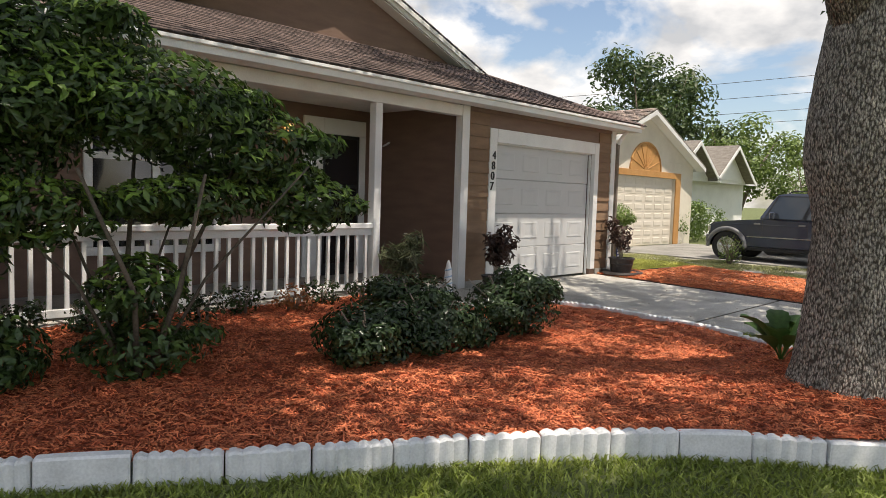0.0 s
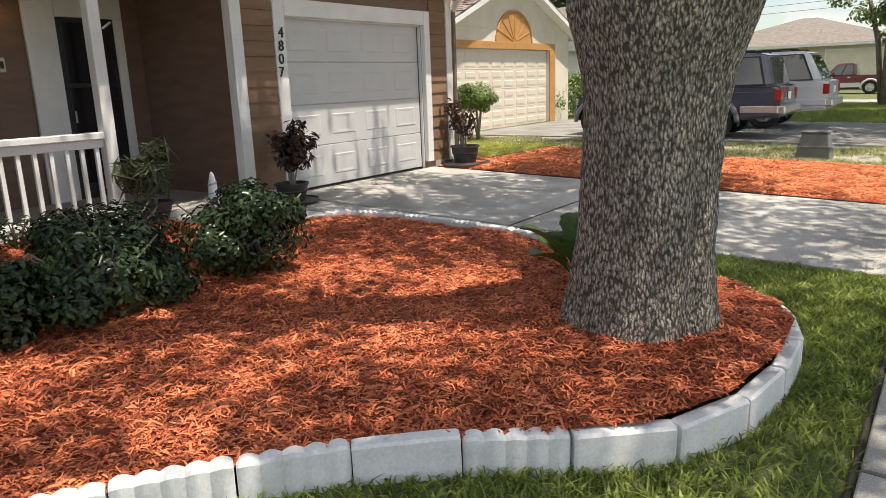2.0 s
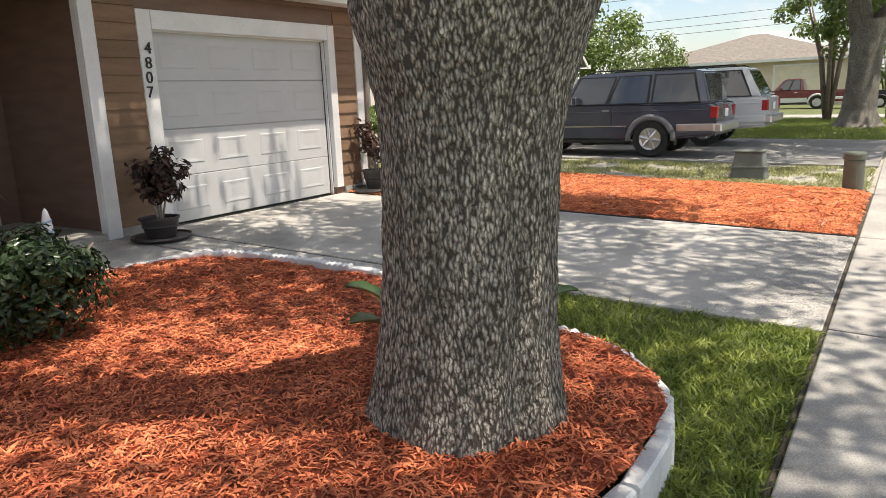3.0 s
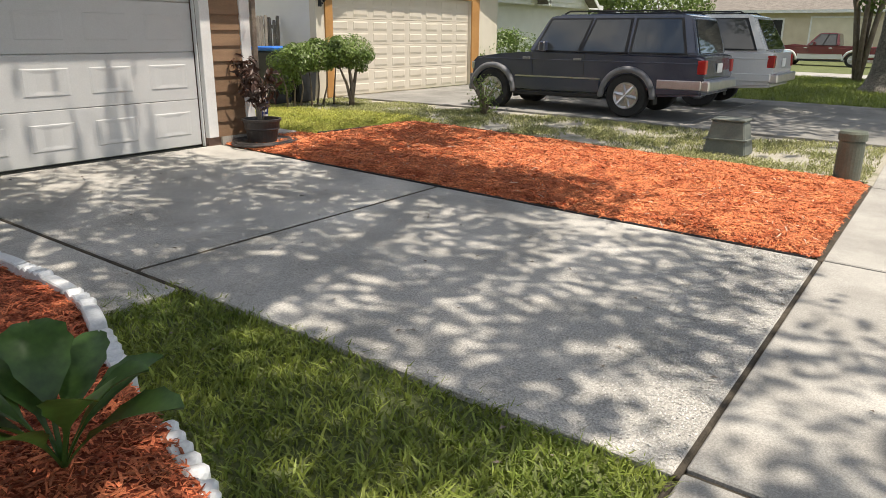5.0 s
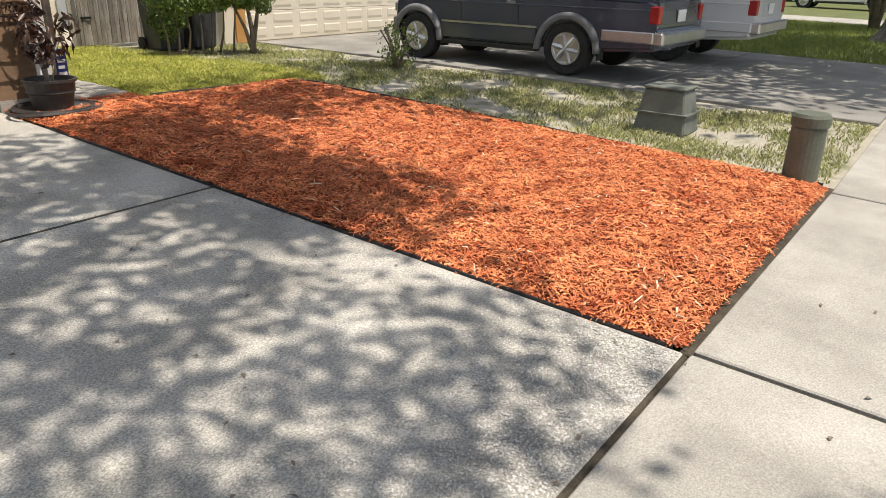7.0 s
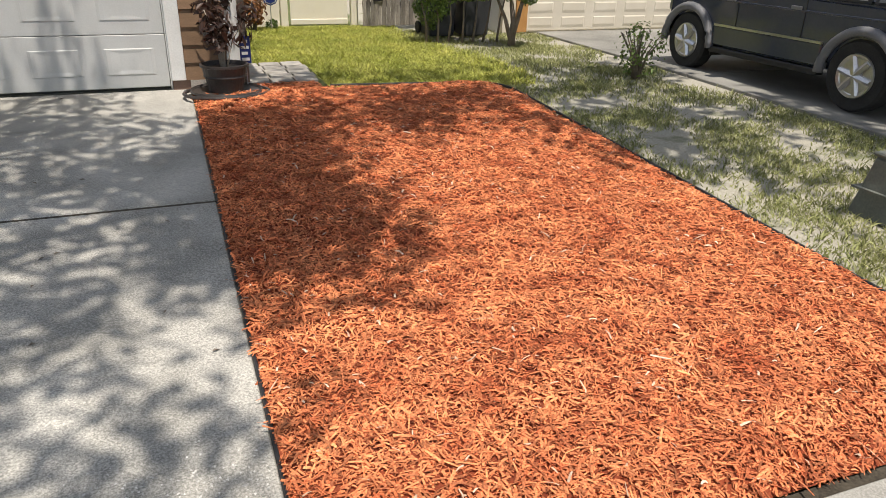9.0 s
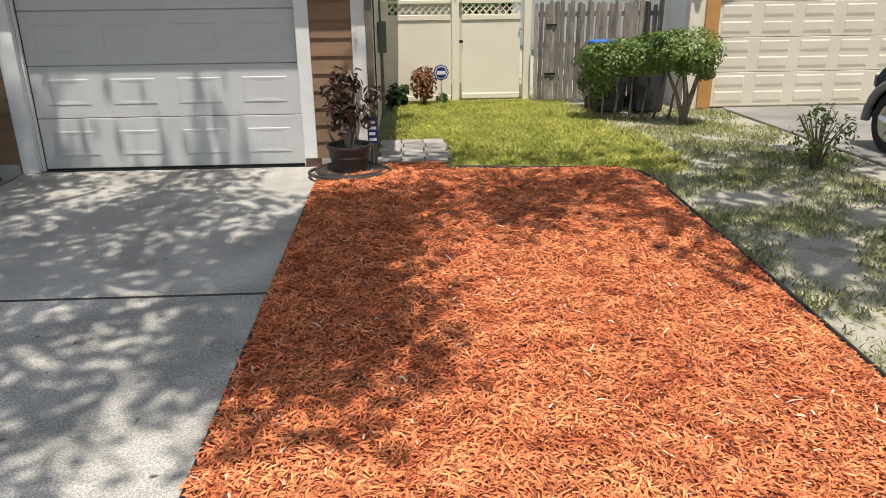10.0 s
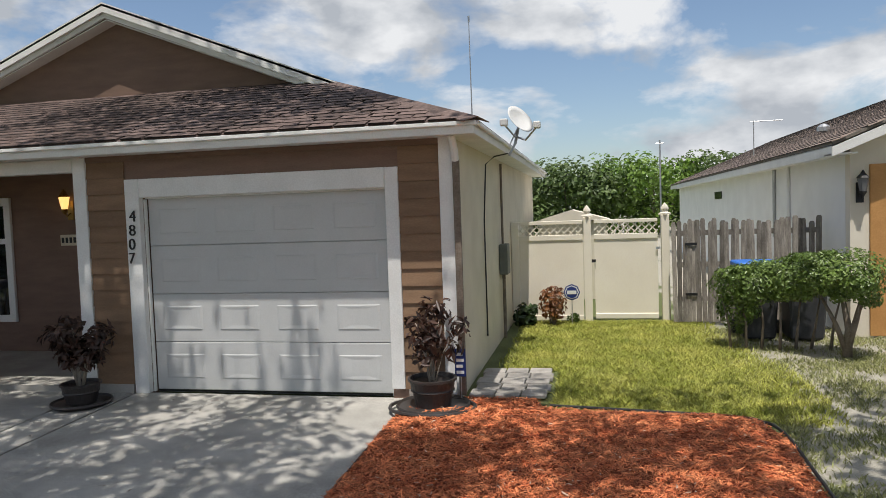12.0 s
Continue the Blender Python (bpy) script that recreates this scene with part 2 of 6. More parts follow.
def plate_bark(m):
    """Upright bark plates parted by dark cracks."""
    nt = m.node_tree
    bsdf = nt.nodes["Principled BSDF"]
    geo = nt.nodes.new("ShaderNodeNewGeometry")
    warp = nt.nodes.new("ShaderNodeTexNoise")
    warp.inputs["Scale"].default_value, warp.inputs["Detail"].default_value = 34, 5
    vadd = nt.nodes.new("ShaderNodeMix")
    vadd.data_type = "VECTOR"
    vadd.inputs[0].default_value = 0.022
    mp = nt.nodes.new("ShaderNodeMapping")
    mp.inputs["Scale"].default_value = (80, 80, 29)
    cell = nt.nodes.new("ShaderNodeTexVoronoi")
    cell.inputs["Scale"].default_value = 1.0
    nt.links.new(geo.outputs["Position"], warp.inputs["Vector"])
    nt.links.new(geo.outputs["Position"], vadd.inputs[4])
    nt.links.new(warp.outputs["Color"], vadd.inputs[5])
    nt.links.new(vadd.outputs[1], mp.inputs["Vector"])
    nt.links.new(mp.outputs["Vector"], cell.inputs["Vector"])
    ramp = nt.nodes.new("ShaderNodeValToRGB")
    ramp.color_ramp.elements[0].position, ramp.color_ramp.elements[1].position = 0.22, 0.74
    ramp.color_ramp.elements[0].color, ramp.color_ramp.elements[1].color = (1, 1, 1, 1), (0, 0, 0, 1)
    nt.links.new(cell.outputs["Distance"], ramp.inputs["Fac"])
    tone = nt.nodes.new("ShaderNodeMapRange")
    tone.inputs["To Min"].default_value, tone.inputs["To Max"].default_value = 0.75, 1.2
    sep = nt.nodes.new("ShaderNodeSeparateColor")
    nt.links.new(cell.outputs["Color"], sep.inputs["Color"])
    nt.links.new(sep.outputs[0], tone.inputs["Value"])
    hsv = nt.nodes.new("ShaderNodeHueSaturation")
    nt.links.new(tone.outputs["Result"], hsv.inputs["Value"])
    nt.links.new(bsdf.inputs["Base Color"].links[0].from_socket, hsv.inputs["Color"])
    mul = nt.nodes.new("ShaderNodeMix")
    mul.data_type = "RGBA"
    mul.inputs[6].default_value = (0.060, 0.052, 0.042, 1)
    nt.links.new(ramp.outputs["Color"], mul.inputs[0])
    nt.links.new(hsv.outputs["Color"], mul.inputs[7])
    nt.links.new(mul.outputs[2], bsdf.inputs["Base Color"])
    bump = nt.nodes.new("ShaderNodeBump")
    bump.inputs["Strength"].default_value, bump.inputs["Distance"].default_value = 1.0, 0.020
    nt.links.new(ramp.outputs["Color"], bump.inputs["Height"])
    nt.links.new(bsdf.inputs["Normal"].links[0].from_socket, bump.inputs["Normal"])
    nt.links.new(bump.outputs["Normal"], bsdf.inputs["Normal"])


def speckle(m, scale, low, high, stain):
    """Bared grit and soft stains in a concrete face."""
    nt = m.node_tree
    bsdf = nt.nodes["Principled BSDF"]
    geo = nt.nodes.new("ShaderNodeNewGeometry")
    src = bsdf.inputs["Base Color"].links[0].from_socket
    for sc, detail, p0, p1, lo, hi in ((scale, 2, 0.36, 0.66, low, high), (0.9, 9, 0.35, 0.65, 1 - stain, 1 + stain)):
        n = nt.nodes.new("ShaderNodeTexNoise")
        n.inputs["Scale"].default_value, n.inputs["Detail"].default_value, n.inputs["Roughness"].default_value = sc, detail, 0.65
        nt.links.new(geo.outputs["Position"], n.inputs["Vector"])
        r = nt.nodes.new("ShaderNodeMapRange")
        r.inputs["From Min"].default_value, r.inputs["From Max"].default_value = p0, p1
        r.inputs["To Min"].default_value, r.inputs["To Max"].default_value = lo, hi
        nt.links.new(n.outputs["Fac"], r.inputs["Value"])
        h = nt.nodes.new("ShaderNodeHueSaturation")
        nt.links.new(r.outputs["Result"], h.inputs["Value"])
        nt.links.new(src, h.inputs["Color"])
        src = h.outputs["Color"]
    nt.links.new(src, bsdf.inputs["Base Color"])


plate_bark(BARK)
speckle(CONCRETE, 110, 0.82, 1.17, 0.13)
speckle(CONCRETE_DRIVE, 95, 0.68, 1.30, 0.16)
SOIL = material("joint_dirt", (0.035, 0.028, 0.02), (0.09, 0.075, 0.055), 0.95, 9, 90, 0.5, 0.01)


def ground_material():
    m = material("ground_cover", (0.075, 0.095, 0.032), (0.15, 0.17, 0.065), 0.95, 1.6, 60, 0.8, 0.03)
    nt = m.node_tree
    b = nt.nodes["Principled BSDF"]
    green = b.inputs["Base Color"].links[0].from_socket
    geo = nt.nodes.new("ShaderNodeNewGeometry")
    sep = nt.nodes.new("ShaderNodeSeparateXYZ")
    nt.links.new(geo.outputs["Position"], sep.inputs[0])
    n = nt.nodes.new("ShaderNodeTexNoise")
    n.inputs["Scale"].default_value, n.inputs["Detail"].default_value, n.inputs["Roughness"].default_value = 1.3, 8, 0.65
    nt.links.new(geo.outputs["Position"], n.inputs["Vector"])
    a = nt.nodes.new("ShaderNodeMapRange")
    a.inputs["From Min"].default_value, a.inputs["From Max"].default_value = 13.9, 14.7
    a.inputs["To Min"].default_value, a.inputs["To Max"].default_value = -0.5, 0.17
    nt.links.new(sep.outputs["X"], a.inputs["Value"])
    c = nt.nodes.new("ShaderNodeMapRange")
    c.inputs["From Min"].default_value, c.inputs["From Max"].default_value = 18.0, 24.0
    c.inputs["To Min"].default_value, c.inputs["To Max"].default_value = 0.0, -0.5
    nt.links.new(sep.outputs["X"], c.inputs["Value"])
    s1 = nt.nodes.new("ShaderNodeMath")
    s2 = nt.nodes.new("ShaderNodeMath")
    nt.links.new(n.outputs["Fac"], s1.inputs[0])
    nt.links.new(a.outputs["Result"], s1.inputs[1])
    nt.links.new(s1.outputs[0], s2.inputs[0])
    nt.links.new(c.outputs["Result"], s2.inputs[1])
    r = nt.nodes.new("ShaderNodeValToRGB")
    r.color_ramp.elements[0].position, r.color_ramp.elements[1].position = 0.47, 0.60
    nt.links.new(s2.outputs[0], r.inputs["Fac"])
    n3 = nt.nodes.new("ShaderNodeTexNoise")
    n3.inputs["Scale"].default_value, n3.inputs["Detail"].default_value = 40, 4
    nt.links.new(geo.outputs["Position"], n3.inputs["Vector"])
    sand = nt.nodes.new("ShaderNodeValToRGB")
    sand.color_ramp.elements[0].color, sand.color_ramp.elements[1].color = (0.24, 0.22, 0.175, 1), (0.52, 0.49, 0.415, 1)
    nt.links.new(n3.outputs["Fac"], sand.inputs["Fac"])
    mx = nt.nodes.new("ShaderNodeMix")
    mx.data_type = "RGBA"
    nt.links.new(r.outputs["Color"], mx.inputs[0])
    nt.links.new(green, mx.inputs[6])
    nt.links.new(sand.outputs["Color"], mx.inputs[7])
    nt.links.new(mx.outputs[2], b.inputs["Base Color"])
    return m


GROUND = ground_material()

# ---- building helpers ----
ORIGIN = {}


def thing(name, at, label, category, group="", kind=""):
    ob = new(name)
    ob.empty_display_size = 0.1
    ob.location = at
    ORIGIN[ob] = Vector(at)
    return tagged(ob, label, category, group, kind)


def finish(bm, name, mat, smooth=False):
    bmesh.ops.recalc_face_normals(bm, faces=bm.faces)
    me = bpy.data.meshes.new(name)
    bm.to_mesh(me)
    bm.free()
    me.materials.append(mat)
    if smooth:
        me.polygons.foreach_set("use_smooth", [True] * len(me.polygons))
    return me


def part(name, bm, mat, parent, label="", smooth=False, kind=""):
    """Links a bmesh given in world metres as one mesh under parent."""
    bmesh.ops.translate(bm, verts=bm.verts, vec=-ORIGIN[parent])
    ob = new(name, finish(bm, name, mat, smooth))
    ob.parent = parent
    ORIGIN[ob] = ORIGIN[parent]
    return tagged(ob, label, kind=kind)


def raw_part(name, verts, faces, mat, parent=None, kind="", label="", category="", smooth=False):
    """Many small pieces as one mesh, from arrays in world metres."""
    v = np.asarray(verts, dtype=np.float32)
    if parent is not None:
        v = v - np.array(ORIGIN[parent], dtype=np.float32)
    f = np.asarray(faces, dtype=np.int32)
    me = bpy.data.meshes.new(name)
    me.vertices.add(len(v))
    me.vertices.foreach_set("co", v.ravel())
    k = f.shape[1]
    me.loops.add(f.size)
    me.loops.foreach_set("vertex_index", f.ravel())
    me.polygons.add(len(f))
    me.polygons.foreach_set("loop_start", np.arange(0, f.size, k, dtype=np.int32))
    me.polygons.foreach_set("loop_total", np.full(len(f), k, dtype=np.int32))
    if smooth:
        me.polygons.foreach_set("use_smooth", np.ones(len(f), dtype=bool))
    me.update(calc_edges=True)
    me.materials.append(mat)
    ob = new(name, me)
    if parent is not None:
        ob.parent = parent
        ORIGIN[ob] = ORIGIN[parent]
    return tagged(ob, label, category, kind=kind)


def top(name, bm, mat, label, category="", kind="", group="", smooth=False, at=(0, 0, 0)):
    bmesh.ops.translate(bm, verts=bm.verts, vec=-Vector(at))
    ob = new(name, finish(bm, name, mat, smooth))
    ob.location = at
    ORIGIN[ob] = Vector(at)
    return tagged(ob, label, category, group, kind)


def box(x0, x1, y0, y1, z0, z1, bevel=0.0, bm=None, turn=None):
    bm = bm or bmesh.new()
    vs = [bm.verts.new((x, y, z)) for x in (x0, x1) for y in (y0, y1) for z in (z0, z1)]
    fs = [bm.faces.new([vs[i] for i in q]) for q in ((0, 1, 3, 2), (4, 6, 7, 5), (0, 4, 5, 1), (2, 3, 7, 6), (0, 2, 6, 4), (1, 5, 7, 3))]
    if bevel:
        es = list({e for f in fs for e in f.edges})
        bmesh.ops.bevel(bm, geom=es, offset=bevel, segments=1, affect="EDGES")
    if turn is not None:
        bmesh.ops.transform(bm, matrix=turn, verts=bm.verts)
    return bm


def prism(poly, axis, a, b, bm=None):
    """A polygon pushed along an axis from a to b; poly in the other two axes, in order."""
    bm = bm or bmesh.new()

    def at(p, t):
        q = list(p)
        q.insert("xyz".index(axis), t)
        return q
    lo, hi = [bm.verts.new(at(p, a)) for p in poly], [bm.verts.new(at(p, b)) for p in poly]
    bm.faces.new(lo)
    bm.faces.new(hi[::-1])
    for i in range(len(poly)):
        j = (i + 1) % len(poly)
        bm.faces.new((lo[i], hi[i], hi[j], lo[j]))
    return bm


def tube(points, radii, sides=8, bm=None, cap=True):
    """A round bar along points, with a radius at each."""
    bm = bm or bmesh.new()
    pts = [Vector(p) for p in points]
    rings = []
    for i, p in enumerate(pts):
        d = (pts[min(i + 1, len(pts) - 1)] - pts[max(i - 1, 0)]).normalized()
        a = d.cross(Vector((0, 0, 1)) if abs(d.z) < 0.9 else Vector((1, 0, 0))).normalized()
        b = d.cross(a)
        r = radii[i] if hasattr(radii, "__len__") else radii
        rings.append([bm.verts.new(p + r * (math.cos(2 * math.pi * k / sides) * a + math.sin(2 * math.pi * k / sides) * b)) for k in range(sides)])
    for q, s in zip(rings, rings[1:]):
        for k in range(sides):
            bm.faces.new((q[k], q[(k + 1) % sides], s[(k + 1) % sides], s[k]))
    if cap:
        bm.faces.new(rings[0][::-1])
        bm.faces.new(rings[-1])
    return bm


def lathe(profile, at, sides=24, bm=None, axis="z"):
    """Turns (radius, height) pairs about an axis through at."""
    bm = bm or bmesh.new()
    rings = []
    for r, h in profile:
        ring = []
        for k in range(sides):
            c, s = r * math.cos(2 * math.pi * k / sides), r * math.sin(2 * math.pi * k / sides)
            v = {"z": (c, s, h), "x": (h, c, s), "y": (s, h, c)}[axis]
            ring.append(bm.verts.new(Vector(at) + Vector(v)))
        rings.append(ring)
    for q, s in zip(rings, rings[1:]):
        for k in range(sides):
            bm.faces.new((q[k], q[(k + 1) % sides], s[(k + 1) % sides], s[k]))
    bm.faces.new(rings[0][::-1])
    bm.faces.new(rings[-1])
    return bm


def leaves(rng, centres, normals, length, width, droop=0.2):
    """Folded leaves at centres, about facing normals; arrays of verts and quads."""
    n = len(centres)
    d = rng.normal(size=(n, 3))
    d /= np.linalg.norm(d, axis=1)[:, None]
    nrm = normals + 0.55 * d
    nrm /= np.linalg.norm(nrm, axis=1)[:, None] + 1e-9
    t = np.cross(nrm, rng.normal(size=(n, 3)))
    t /= np.linalg.norm(t, axis=1)[:, None] + 1e-9
    s = np.cross(nrm, t)
    ln = (length * rng.uniform(0.6, 1.3, n))[:, None]
    wd = (width * rng.uniform(0.7, 1.25, n))[:, None]
    a = centres - t * ln * 0.5
    b = centres + s * wd * 0.5 + nrm * wd * droop
    c = centres + t * ln * 0.5 - nrm * ln * droop * 0.5
    e = centres - s * wd * 0.5 + nrm * wd * droop
    v = np.stack([a, b, c, e], axis=1).reshape(-1, 3)
    i = np.arange(n) * 4
    f = np.concatenate([np.stack([i, i + 1, i + 2], 1), np.stack([i, i + 2, i + 3], 1)])
    return v, f


def blob_points(rng, blobs, n, shell=0.55):
    """n points with outward normals in the outer part of ellipsoids (x, y, z, rx, ry, rz)."""
    bl = np.array(blobs, dtype=float)
    w = (bl[:, 3] * bl[:, 4] * bl[:, 5]) ** 0.67
    pick = rng.choice(len(bl), n, p=w / w.sum())
    d = rng.normal(size=(n, 3))
    d /= np.linalg.norm(d, axis=1)[:, None]
    r = (shell + (1.06 - shell) * rng.uniform(0, 1, n) ** 0.7)[:, None]
    return bl[pick, :3] + d * r * bl[pick, 3:], d


def smooth01(v):
    v = min(max(v, 0.0), 1.0)
    return v * v * (3 - 2 * v)


def gz(x, y):
    """Height of the ground: it falls gently from the garage to the pavement."""
    return 0.03 * (1 - 0.5 * smooth01((x - 15.0) / 2.5)) * (min(max(y, -4.0), 7.1) - 7.1)


def inside(poly, x, y):
    hit = np.zeros(np.shape(x), dtype=bool)
    for (x0, y0), (x1, y1) in zip(poly, poly[1:] + poly[:1]):
        cross = ((y0 > y) != (y1 > y)) & (x < (x1 - x0) * (y - y0) / (y1 - y0 + 1e-12) + x0)
        hit ^= cross
    return hit


def curve(points, step):
    """Evenly spaced points along a smooth line through points."""
    pts = [Vector((*p, 0)) for p in points]
    pts = [2 * pts[0] - pts[1]] + pts + [2 * pts[-1] - pts[-2]]
    fine = []
    for a, b, c, d in zip(pts, pts[1:], pts[2:], pts[3:]):
        for k in range(24):
            t = k / 24
            fine.append(0.5 * (2 * b + (c - a) * t + (2 * a - 5 * b + 4 * c - d) * t * t + (3 * b - a - 3 * c + d) * t ** 3))
    fine.append(pts[-2])
    out, left = [fine[0].copy()], step
    for a, b in zip(fine, fine[1:]):
        seg = (b - a).length
        while seg >= left:
            a = a + (b - a) * (left / seg)
            out.append(a.copy())
            seg -= left
            left = step
        left -= seg
    return [(p.x, p.y) for p in out]

# ---- ground ----
def ground_sheet():
    xs = [-900, -300, -100, -40, -20, -12] + [v * 0.5 for v in range(-16, 53)] + [30, 40, 60, 100, 300, 900]
    ys = [-900, -300, -100, -40, -20, -10] + [v * 0.5 for v in range(-12, 41)] + [26, 40, 60, 100, 300, 900]
    v = [(x, y, gz(x, y) - 0.035) for y in ys for x in xs]
    n = len(xs)
    f = [(j * n + i, j * n + i + 1, j * n + n + i + 1, j * n + n + i) for j in range(len(ys) - 1) for i in range(n - 1)]
    return raw_part("ground", v, f, GROUND, kind="structure", label="patchy lawn and sandy soil", smooth=True)


ground_sheet()


def slab(x0, x1, y0, y1, thick=0.10, lift=0.0):
    """A concrete slab that follows the fall of the ground, with eased edges."""
    bm = box(x0, x1, y0, y1, -thick, 0, 0.008)
    for v in bm.verts:
        v.co.z += gz(v.co.x, v.co.y) + lift
    return bm


drive = thing("driveway", (9.5, 3.7, gz(9.5, 3.7)), "grey concrete driveway with open joints", "driveway", kind="structure")
J = 0.02
part("slab", slab(7.95, 11.12, 0.448, 3.82 - J), CONCRETE_DRIVE, drive)
part("slab", slab(7.95, 11.12, 3.82 + J, 7.12), CONCRETE_DRIVE, drive)
part("slab", slab(7.43, 7.95 - 2 * J, 3.35, 7.08), CONCRETE_DRIVE, drive)
part("slab", slab(5.95, 7.43 - 2 * J, 5.54, 7.08), CONCRETE_DRIVE, drive)
for a in ((7.95, 11.12, 0.425, 0.47), (7.95, 11.12, 3.79, 3.85), (7.92, 7.955, 3.3, 7.0)):
    part("joint_dirt", slab(*a, 0.06, -0.007), SOIL, drive)
walkway = thing("pavement", (10, -0.3, gz(10, -0.3)), "pale concrete pavement in large slabs", "pavement", kind="structure")
for k in range(-4, 9):
    x0 = 8.0 + 3.15 * k
    part("slab", slab(x0 + J, x0 + 3.15 - J, -1.12, 0.44 - J), CONCRETE, walkway)
for k in range(-4, 9):
    part("joint_dirt", slab(8.0 + 3.15 * k - 0.02, 8.0 + 3.15 * k + 0.02, -1.1, 0.42, 0.06, -0.018), SOIL, walkway)
part("joint_dirt", slab(11.125, 14.45, 0.415, 0.475, 0.06, -0.004), SOIL, walkway)
part("joint_dirt", slab(-2.0, 7.93, 0.43, 0.455, 0.06, -0.012), SOIL, walkway)
nbdrive = thing("neighbour_driveway", (20, 4, gz(20, 4)), "stained grey concrete driveway, darkened for tree shade", "driveway", kind="structure")
for x0, x1 in ((17.15, 19.8), (19.83, 23.2)):
    for y0, y1 in ((0.47, 3.4), (3.43, 6.6), (6.63, 10.75)):
        part("slab", slab(x0, x1, y0, y1, lift=0.004), CONCRETE_SHADED, nbdrive)
far_drive = thing("far_driveway", (37, 2, gz(37, 2)), "pale concrete driveway across the lawn", "driveway", kind="structure")
part("slab", slab(35.5, 38.5, -4, 9), CONCRETE, far_drive)

# ---- mulch beds ----
CURB_LINE = [(-2.6, 5.9), (-0.6, 4.75), (0.74, 3.9), (1.93, 3.17), (2.70, 2.74), (3.47, 2.22), (3.88, 1.86), (4.2, 1.45), (4.45, 1.13), (4.85, 0.92), (5.4, 0.83), (6.0, 0.87), (6.40, 1.06), (6.69, 1.40), (6.87, 1.84), (7.02, 2.4)]
DRIVE_LINE = [(7.02, 2.4), (7.20, 2.9), (7.36, 3.35), (7.42, 3.9), (7.38, 4.7), (7.28, 5.2), (7.06, 5.40), (6.55, 5.47), (5.95, 5.52)]
BED = [p for p in CURB_LINE] + DRIVE_LINE[1:] + [(5.93, 6.86), (-2.6, 6.86)]
BED2 = [(11.135, 0.46), (14.38, 0.46), (14.46, 3.2), (14.50, 5.4), (14.52, 6.2), (14.40, 6.58), (14.0, 6.68), (12.5, 6.86), (12.42, 7.12), (11.66, 7.12), (11.135, 7.05)]
TREE = (5.485, 1.505)


def bed_height(x, y):
    d = math.hypot(x - TREE[0], y - TREE[1])
    n = noise.noise(Vector((x * 1.7, y * 1.7, 0.3))) * 0.02 + noise.noise(Vector((x * 9, y * 9, 2.3))) * 0.012
    return gz(x, y) + 0.100 - 0.045 * smooth01((x - 6.6) / 0.9) * smooth01((y - 1.9) / 1.0) + 0.15 * math.exp(-(d / 1.0) ** 2) + n


def bed2_height(x, y):
    n = noise.noise(Vector((x * 1.7, y * 1.7, 0.3))) * 0.015 + noise.noise(Vector((x * 9, y * 9, 2.3))) * 0.010
    e = min(x - 11.13, 14.5 - x, y - 0.46, 6.8 - y) / 0.25
    return gz(x, y) + 0.012 + 0.035 * smooth01(e) + n


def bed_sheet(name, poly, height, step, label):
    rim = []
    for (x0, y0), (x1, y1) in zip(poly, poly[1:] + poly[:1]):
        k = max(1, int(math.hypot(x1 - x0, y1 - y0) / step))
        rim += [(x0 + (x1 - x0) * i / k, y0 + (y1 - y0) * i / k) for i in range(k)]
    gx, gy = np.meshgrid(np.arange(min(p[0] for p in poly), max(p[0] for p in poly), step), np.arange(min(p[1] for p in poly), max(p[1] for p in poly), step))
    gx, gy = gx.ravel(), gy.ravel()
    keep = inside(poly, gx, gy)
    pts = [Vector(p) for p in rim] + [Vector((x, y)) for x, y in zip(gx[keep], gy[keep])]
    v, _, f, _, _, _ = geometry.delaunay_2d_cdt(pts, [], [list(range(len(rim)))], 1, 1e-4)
    return raw_part(name, [(p.x, p.y, height(p.x, p.y)) for p in v], [tuple(q) for q in f], MULCH_GAPS, kind="structure", label=label, smooth=True)


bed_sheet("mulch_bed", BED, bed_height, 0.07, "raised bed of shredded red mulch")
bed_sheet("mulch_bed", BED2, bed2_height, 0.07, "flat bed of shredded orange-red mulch")


